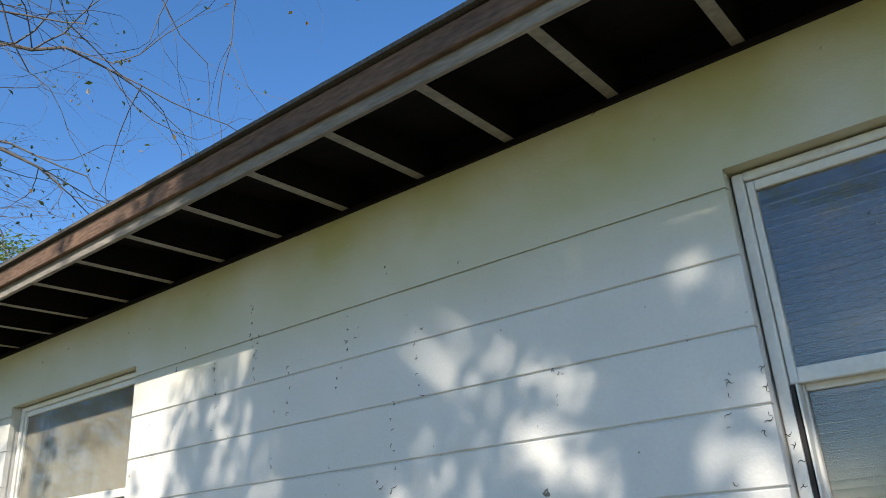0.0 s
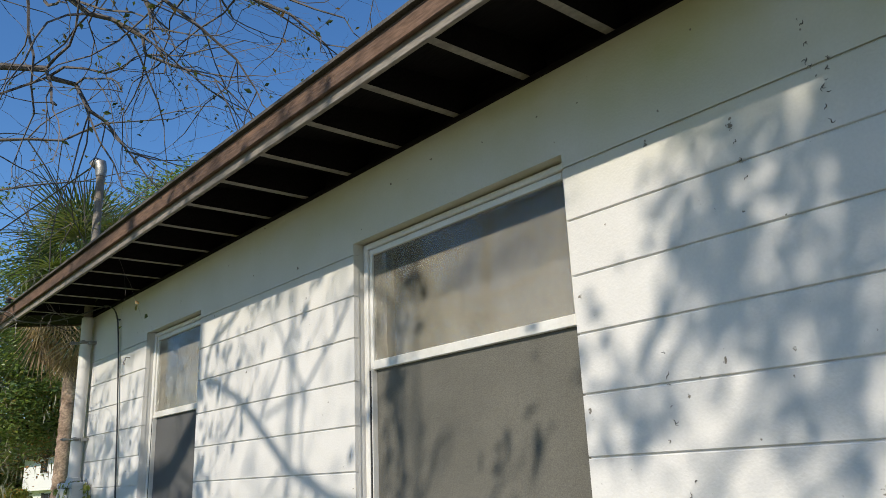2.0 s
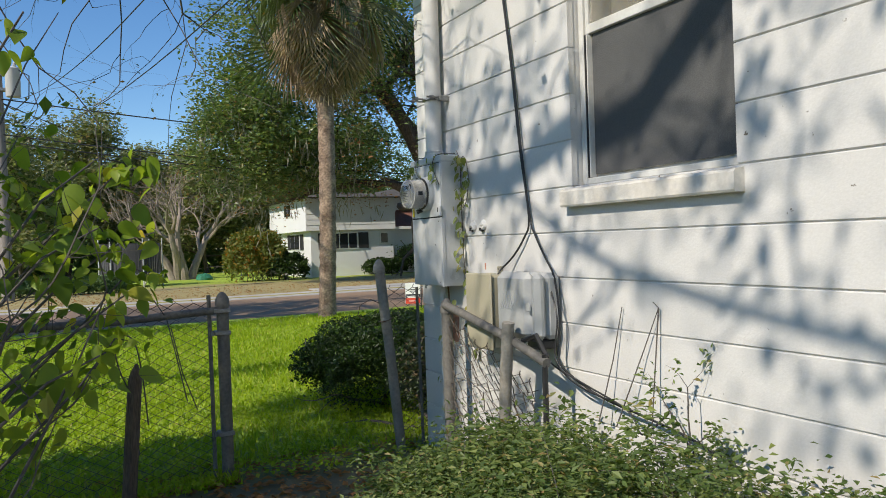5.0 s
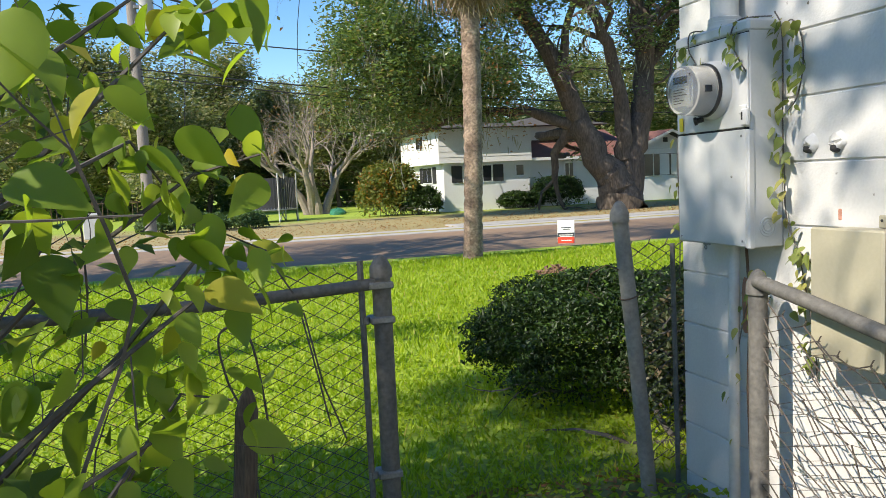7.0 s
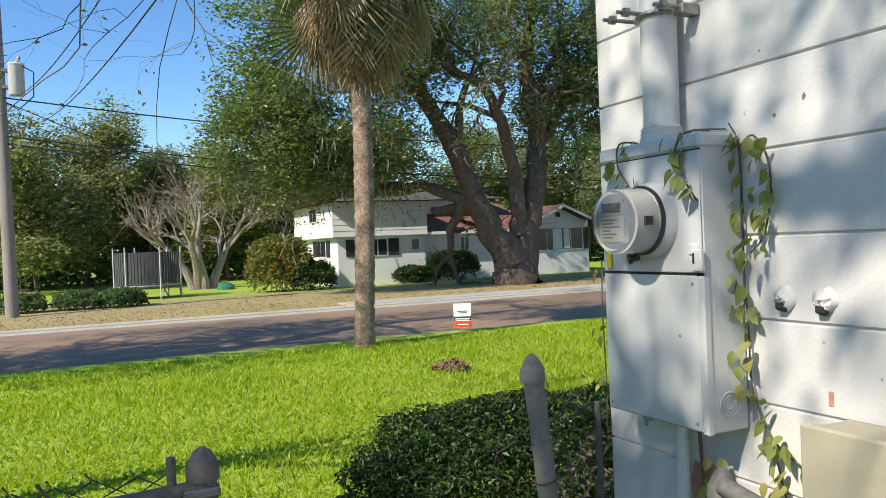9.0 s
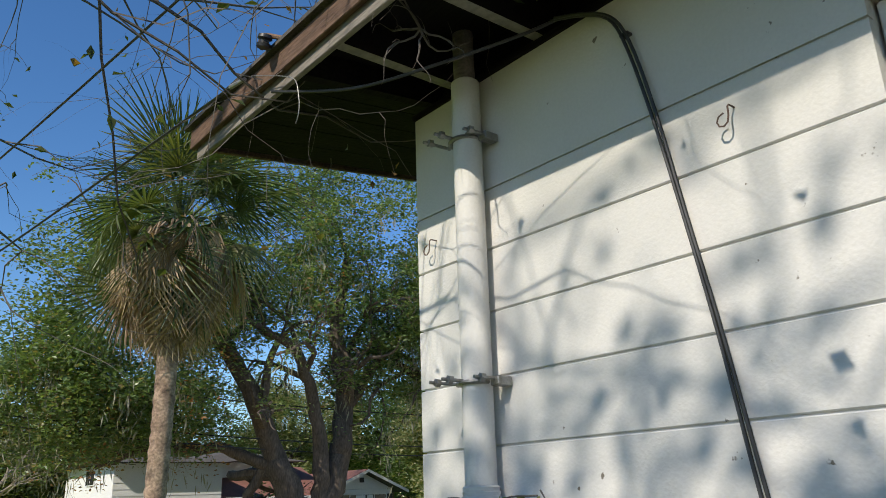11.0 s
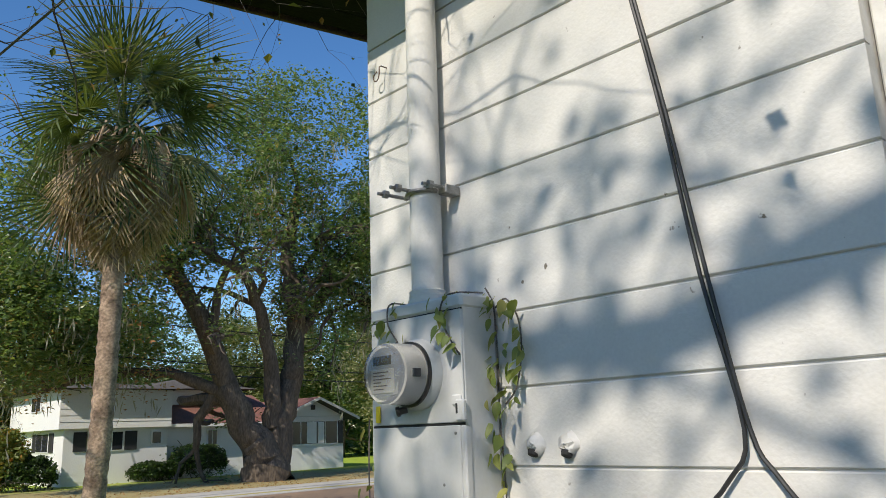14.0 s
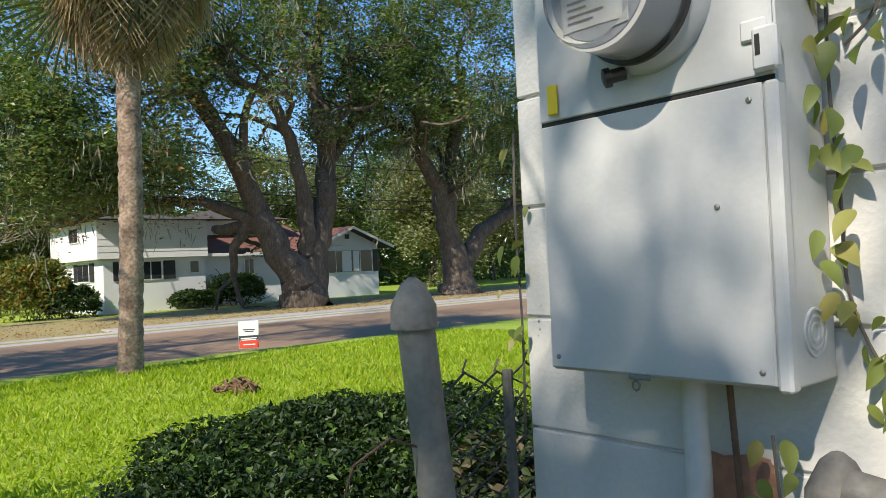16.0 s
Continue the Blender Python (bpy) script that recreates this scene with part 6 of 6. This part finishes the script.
    for _ in range(1500):
        x = rng.uniform(-3.95, 1.6)
        z = rng.uniform(0.2, 2.75)
        edge = min(1.0, max(0.0, (x + 3.9) / 2.2))
        if noise.noise(Vector((x * 2.3, z * 2.3, 4.0))) < 0.02 + 0.22 * edge:
            cl.append(toward_sun(x, z, rng.uniform(4.6, 7.0)))
    for c in cl[::30]:
        a = Vector((0.5, -7.6, 11.5))
        s.tube([a, a.lerp(c, 0.5) + Vector(rng.normal(size=3)) * 0.3, c], [0.05, 0.025, 0.008], 5)
    part("trunk", s, BARK, t)
    part("crown", cloud("crown", leaves(clumps(np.asarray([tuple(c) for c in cl]), 13, (0.07, 0.05, 0.07), rng), 0.08, rng, 0.8), OAKLEAF), None, t)


yard_trees()
plain_tree((-18.8, -6.4, 0), 11.0, 3.0, OAKLEAF, np.random.default_rng(3), 80, "leafy street tree beside the road", "street_tree", size=0.16)
plain_tree((-18.5, -12, 0), 16.0, 3.6, OAKLEAF, np.random.default_rng(6), 60, "tall leafy street tree beside the road", "street_tree", low=0.5, size=0.16)
plain_tree((-17.5, -8.2, 0), 22.0, 3.4, OAKLEAF, np.random.default_rng(7), 55, "tall leafy street tree beside the road", "street_tree", low=0.5, size=0.16)
plain_tree((-23.5, -30, 0), 11, 4.0, OAKLEAF, np.random.default_rng(4), 170, "leafy street tree beside the road", "street_tree", size=0.2)

# ---- along the road ----
sg = thing("yard_sign", "small white and red sign on wire legs in the lawn", "sign", (-20.1, 6.95, 0))
part("board", Shape().box(-20.1050, -20.0970, 6.79, 7.11, 0.06, 0.50, 0.001), SIGNWHITE, sg)
part("red_band", Shape().box(-20.0968, -20.0955, 6.793, 7.107, 0.063, 0.185, 0.0002), SIGNRED, sg)
part("grey_band", Shape().box(-20.0968, -20.0955, 6.793, 7.107, 0.19, 0.265, 0.0002), SIGNBLACK, sg)
for z, a, b in ((0.36, 6.860, 7.050), (0.33, 6.890, 7.030), (0.222, 6.820, 7.080), (0.195, 6.840, 7.060), (0.12, 6.860, 7.050)):
    part("print_line", Shape().box(-20.0952, -20.0942, a, b, z - 0.008, z + 0.008), SIGNWHITE if z < 0.3 else SIGNBLACK, sg)
for y in (6.850, 7.050):
    part("leg", Shape().tube([(-20.1020, y, -0.08), (-20.1020, y, 0.42)], 0.004, 6), STEEL, sg)

sg.rotation_euler = (0, 0, radians(-32))
dr = np.random.default_rng(90)
pile = thing("debris_pile", "small heap of brown palm husks on the lawn", "debris", (-16.0, 4.72, 0))
BROWNHUSK = mat("brown_husk", (0.23, 0.14, 0.085), (0.14, 0.07, 0.04), 0.9, s1=12, s2=60)
for i in range(46):
    a, r = dr.uniform(0, 6.28), 0.25 * dr.uniform(0, 1) ** 0.7
    p = Vector((-16.0 + r * math.cos(a), 4.72 + r * math.sin(a), 0.03 + 0.17 * (1 - r / 0.25) * dr.uniform(0.5, 1.1)))
    d = Vector((dr.normal(), dr.normal(), dr.uniform(-0.1, 0.9))).normalized() * dr.uniform(0.05, 0.10)
    part("husk", Shape().tube([p - d, p, p + d], [0.006, 0.016, 0.004], 5), BROWNHUSK, pile)

up = thing("utility_pole", "weathered wooden utility pole with a transformer can", "utility pole", (-33.7, -1.13, LAWNFAR))
part("pole", Shape().tube([(-33.7, -1.13, -0.1), (-33.7, -1.18, 5), (-33.68, -1.25, 11.5)], [0.19, 0.165, 0.13], 14), POLEWOOD, up, smooth=True)
tr = part("transformer", Shape().lathe((-33.55, -0.75, 6.62), (0, 0, 1), [(0, 0.0), (0, 0.2), (0.04, 0.22), (0.86, 0.22), (0.90, 0.24), (0.95, 0.2), (0.97, 0.0)], 22), GREYBOX, up, "grey transformer can", smooth=True)
part("bushing", Shape().lathe((-33.5, -0.71, 7.58), (0, 0.3, 1), [(0, 0.05), (0.05, 0.07), (0.07, 0.04), (0.12, 0.06), (0.2, 0.03)], 10), GREYPLASTIC, tr)
for z in (6.8, 7.3):
    part("mount", Shape().box(-33.72, -33.5, -1.13, -0.88, z, z + 0.1, 0.01), STEEL, up)
part("jumper", Shape().tube([(-33.45, -0.63, 7.5), (-33.4, -0.28, 7.3), (-33.5, -0.31, 6.6), (-33.6, -0.73, 6.2), (-33.65, -1.03, 6.4)], 0.018, 6), BLACK, up)


def wire(name, a, b, sag, r, label):
    a, b = Vector(a), Vector(b)
    s = Shape().tube([a.lerp(b, i / 24) - Vector((0, 0, 4 * sag * (i / 24) * (1 - i / 24))) for i in range(25)], r, 5)
    solo(name, s, BLACK, label, "wire", "overhead wires")


for z, sag in ((6.55, 1.2), (5.42, 1.35), (5.2, 1.5)):
    wire("overhead_wire", (-33.6, -1.13, z), (-33.6, 44, z), sag, 0.022, "black overhead wire sagging along the road")
    wire("overhead_wire", (-33.6, -1.13, z), (-33.6, -46, z), sag, 0.022, "black overhead wire sagging along the road")
wire("service_drop", (-33.65, -1.13, 6.3), (-9.78, 1.588, 3.198), 0.9, 0.006, "thin service cable sagging from pole to eave")
wire("service_drop", (-33.65, -1.13, 6.6), (-9.19, 2.05, 4.47), 0.8, 0.008, "thick service cable sagging from pole to mast")
wire("service_drop", (-33.6, -1.13, 6.45), (-39.6, 11.4, 3.7), 0.5, 0.015, "service cable sagging from pole to the far house")
solo("eave_cable", Shape().tube(curve([(-9.66, 1.60, 3.185), (-9.60, 1.62, 3.165), (-9.50, 1.63, 3.12), (-9.40, 1.63, 3.06), (-9.37, 1.63, 2.99), (-9.365, 1.63, 2.93), (-9.385, 1.63, 2.895)]), 0.0018, 6), STEEL, "loose end of thin pale cable hanging from the eave", "cable", smooth=True)
part("clamp", Shape().tube([(-9.80, 1.585, 3.20), (-9.70, 1.595, 3.19)], [0.009, 0.007], 8), STEEL, bpy.data.objects["eave_cable"], "bright wedge clamp")
solo("soffit_cable", Shape().tube(curve([(-9.58, 1.64, 3.10), (-9.3, 1.80, 3.04), (-9.0, 1.95, 3.05), (-8.8, 2.08, 3.09), (-8.7, 2.13, 3.11)]), 0.006, 6), BLACK, "black cable strung below the rafters", "cable", smooth=True)
tangle = thing("twig_tangle", "tangle of dry twigs caught under the rafters", "twigs", (-8.95, 1.80, 3.08))
for _ in range(7):
    s, tw = Shape(), []
    limb(s, tw, (-8.95, 1.80, 3.08), (dr.normal(), dr.normal() * 0.5, dr.normal() * 0.6 - 0.1), 0.16, 0.004, 1, dr, 0.3, 0, 4)
    part("twig", s, TWIGBARK, tangle)

bx = thing("power_pedestal", "grey-green metal utility cabinet on the verge", "utility box", (-34.4, -2.95, LAWNFAR))
part("body", Shape().box(-34.65, -34.15, -3.2, -2.7, LAWNFAR - 0.02, 0.85, 0.02), GREYBOX, bx)
part("lid", Shape().box(-34.68, -34.12, -3.23, -2.67, 0.85, 0.92, 0.02), GREYBOX, bx)


def trampoline(cx, cy):
    t = thing("trampoline", "round trampoline with a dark safety net", "trampoline", (cx, cy, LAWNFAR))
    ring = lambda r, z, k=30: [(cx + r * math.cos(2 * math.pi * i / k), cy + r * math.sin(2 * math.pi * i / k), z) for i in range(k + 1)]
    part("frame", Shape().tube(ring(1.22, 0.62), 0.03, 6), STEEL, t)
    part("mat", Shape().lathe((cx, cy, 0.60), (0, 0, 1), [(0, 0.0), (0, 1.18), (0.015, 1.18), (0.015, 0.0)], 30), BLACK, t)
    part("pad", Shape().lathe((cx, cy, 0.63), (0, 0, 1), [(0, 1.0), (0.0, 1.26), (0.03, 1.26), (0.03, 1.0)], 30), GREYPLASTIC, t)
    for i in range(6):
        a = 2 * math.pi * i / 6 + 0.3
        x, y = cx + 1.27 * math.cos(a), cy + 1.27 * math.sin(a)
        part("net_pole", Shape().tube([(x, y, LAWNFAR - 0.03), (x, y, 2.15)], 0.028, 7), GREYBOX, t)
        part("leg", Shape().tube([(x * 0.98 + cx * 0.02, y * 0.98 + cy * 0.02, LAWNFAR), (cx + 1.2 * math.cos(a + 0.2), cy + 1.2 * math.sin(a + 0.2), 0.6)], 0.022, 6), STEEL, t)
    net = Shape()
    k = 60
    for i in range(k):
        a = 2 * math.pi * i / k
        net.box(-0.05, 0.05, -0.002, 0.002, 0.66, 1.95, 0, Matrix.Translation((cx + 1.2 * math.cos(a), cy + 1.2 * math.sin(a), 0)) @ Matrix.Rotation(a + math.pi / 2, 4, "Z"))
    part("net", net, NET, t, "dark mesh safety net")


NET = mat("dark_netting", (0.045, 0.047, 0.05), (0.07, 0.07, 0.075), 0.9, s1=3)
trampoline(-40.6, 3.17)


def crape():
    rng = np.random.default_rng(41)
    t = thing("bare_crape_myrtle", "leafless pale many-stemmed tree on the far lawn", "tree", (-46.5, 6.0, LAWNFAR))
    s, tips = Shape(), []
    for bx_, by, d in ((-46.5, 5.7, (0.1, -0.35, 1)), (-46.4, 6.2, (0, 0.1, 1)), (-46.6, 6.5, (-0.1, 0.35, 1)), (-46.5, 5.9, (0.3, -0.1, 1))):
        limb(s, tips, (bx_, by, 0), d, 2.6, 0.24, 4, rng, 0.14, 0.03, 9, (3, 4), 0.68, 0.6)
    part("trunk", s, PALEBARK, t)
    q = np.asarray(tips)[rng.choice(len(tips), 260)]
    part("dry_foliage", cloud("dry_foliage", leaves(clumps(q, 1, (0.1, 0.1, 0.1), rng), 0.14, rng, 0.8), BROWNLEAF), None, t)


crape()
tp = thing("clothes_post", "grey T-shaped clothes line post on the far lawn", "post", (-47.5, 9.3, LAWNFAR))
part("post", Shape().tube([(-47.5, 9.3, 0), (-47.5, 9.3, 1.7)], 0.04, 8), STEEL, tp)
part("arm", Shape().box(-47.54, -47.46, 8.9, 9.7, 1.6, 1.68, 0.01), STEEL, tp)
hs = Shape().lathe((-44.8, 6.9, LAWNFAR - 0.01), (0, 0, 1), [(0, 0.42), (0.12, 0.44), (0.26, 0.30), (0.32, 0.1), (0.33, 0.0)], 14)
hs.v = [v + Vector(dr.normal(size=3)) * 0.03 for v in hs.v]
solo("green_tarp_bundle", hs, mat("green_tarp", (0.03, 0.20, 0.11), (0.02, 0.13, 0.08), 0.6, s1=5), "crumpled green tarp on the far lawn", "tarp")
ff = thing("far_fence", "dark metal fence on the far lawn", "fence", (-52, -5, LAWNFAR))
for i in range(26):
    part("picket", Shape().tube([(-52, -8.0 + i * 0.25, 0.05), (-52, -8.0 + i * 0.25, 1.25)], 0.02, 5), RUST, ff)
for z in (0.35, 1.1):
    part("rail", Shape().box(-52.02, -51.98, -8.1, -1.6, z - 0.03, z + 0.03, 0.005), RUST, ff)

# ---- far woods, lawn ----
def far_woods():
    rng = np.random.default_rng(71)
    n = 42000
    y = rng.uniform(-70, 95, n)
    x = -70 - rng.uniform(0, 9, n) + np.maximum(0, y - 30) * 0.55 + np.maximum(0, -15 - y) * 0.4
    top = np.array([7.5 + 2.6 * noise.noise(Vector((v * 0.16, 0, 3))) + 1.5 * noise.noise(Vector((v * 0.5, 7, 3))) for v in y])
    z = top * rng.uniform(0, 1, n) ** 0.8
    o = solo("far_woods", cloud("far_woods", leaves(np.stack([x, y, z], 1), 1.05, rng, 0.7), WOODLEAF), None, "distant belt of mixed green woodland", "woods", kind="stuff")
    m = 9000
    y = rng.uniform(-25, 60, m)
    x = -62 + rng.uniform(-4, 4, m) + np.maximum(0, y - 30) * 0.5
    solo("undergrowth", cloud("undergrowth", leaves(np.stack([x, y, rng.uniform(0, 2.6, m) ** 1.0], 1), 0.6, rng, 0.7), PINELEAF), None, "dark undergrowth at the edge of the woods", "undergrowth", kind="stuff")


far_woods()


def lawn():
    rng = np.random.default_rng(81)
    n = 150000
    u = rng.uniform(0, 1, n)
    x = -9.3 - 10.3 * u ** 1.5
    y = rng.uniform(-3.5, 11.0, n)
    keep = ~((x > -9.6) & (y > 1.0))
    x, y = x[keep], y[keep]
    n = len(x)
    patch = np.array([noise.noise(Vector((a * 0.7, b * 0.7, 0))) for a, b in zip(x, y)])
    h = rng.uniform(0.03, 0.075, n) * (1 + 0.6 * patch)
    a = rng.uniform(0, 6.283, n)
    w = rng.uniform(0.004, 0.009, n) * (1 + 0.12 * np.abs(x + 9.3))
    base = np.stack([x, y, np.zeros(n) - 0.003], 1)
    side = np.stack([np.cos(a), np.sin(a), np.zeros(n)], 1) * w[:, None]
    lean = np.stack([rng.normal(size=n), rng.normal(size=n), np.zeros(n)], 1) * (h * 0.55)[:, None]
    tip = base + lean + np.stack([np.zeros(n), np.zeros(n), h], 1)
    v = np.stack([base - side, base + side, tip], 1).reshape(-1, 3)
    solo("grass", cloud("grass", (v, np.arange(3 * n).reshape(-1, 3)), GRASSLEAF), None, "short bright green grass with weeds", "grass", kind="stuff")
    m = 26000
    x = -9.2 - rng.uniform(0, 1, m) ** 1.3 * 5.5
    y = rng.uniform(-3.0, 4.2, m)
    k = np.array([noise.noise(Vector((p * 1.3, q * 1.3, 9))) for p, q in zip(x, y)]) > -0.1
    pts = np.stack([x, y, rng.uniform(0.015, 0.07, m)], 1)[k]
    solo("lawn_weeds", cloud("lawn_weeds", leaves(pts, 0.028, rng, 0.25, 0.15, 0.8), GRASSLEAF), None, "small round-leaved weeds in the lawn", "weeds", kind="stuff")
    m = 5000
    x, y = rng.uniform(-9.7, -4.0, m), rng.uniform(0.3, 2.1, m)
    solo("leaf_litter", cloud("leaf_litter", leaves(np.stack([x, y, rng.uniform(0.004, 0.02, m)], 1), 0.05, rng, 0.12), BROWNLEAF), None, "dead brown leaves on bare soil", "leaf litter", kind="stuff")
    m = 9000
    y = rng.uniform(-8, 34, m)
    x = -28.6 - np.abs(rng.normal(size=m)) * 4.2
    solo("fallen_leaves", cloud("fallen_leaves", leaves(np.stack([x, y, np.interp(x, [-36, -28.3], [LAWNFAR, 0.02]) + 0.01 + rng.uniform(0, 0.02, m)], 1), 0.06, rng, 0.15), BROWNLEAF), None, "fallen brown leaves on the far verge", "leaf litter", kind="stuff")


lawn()
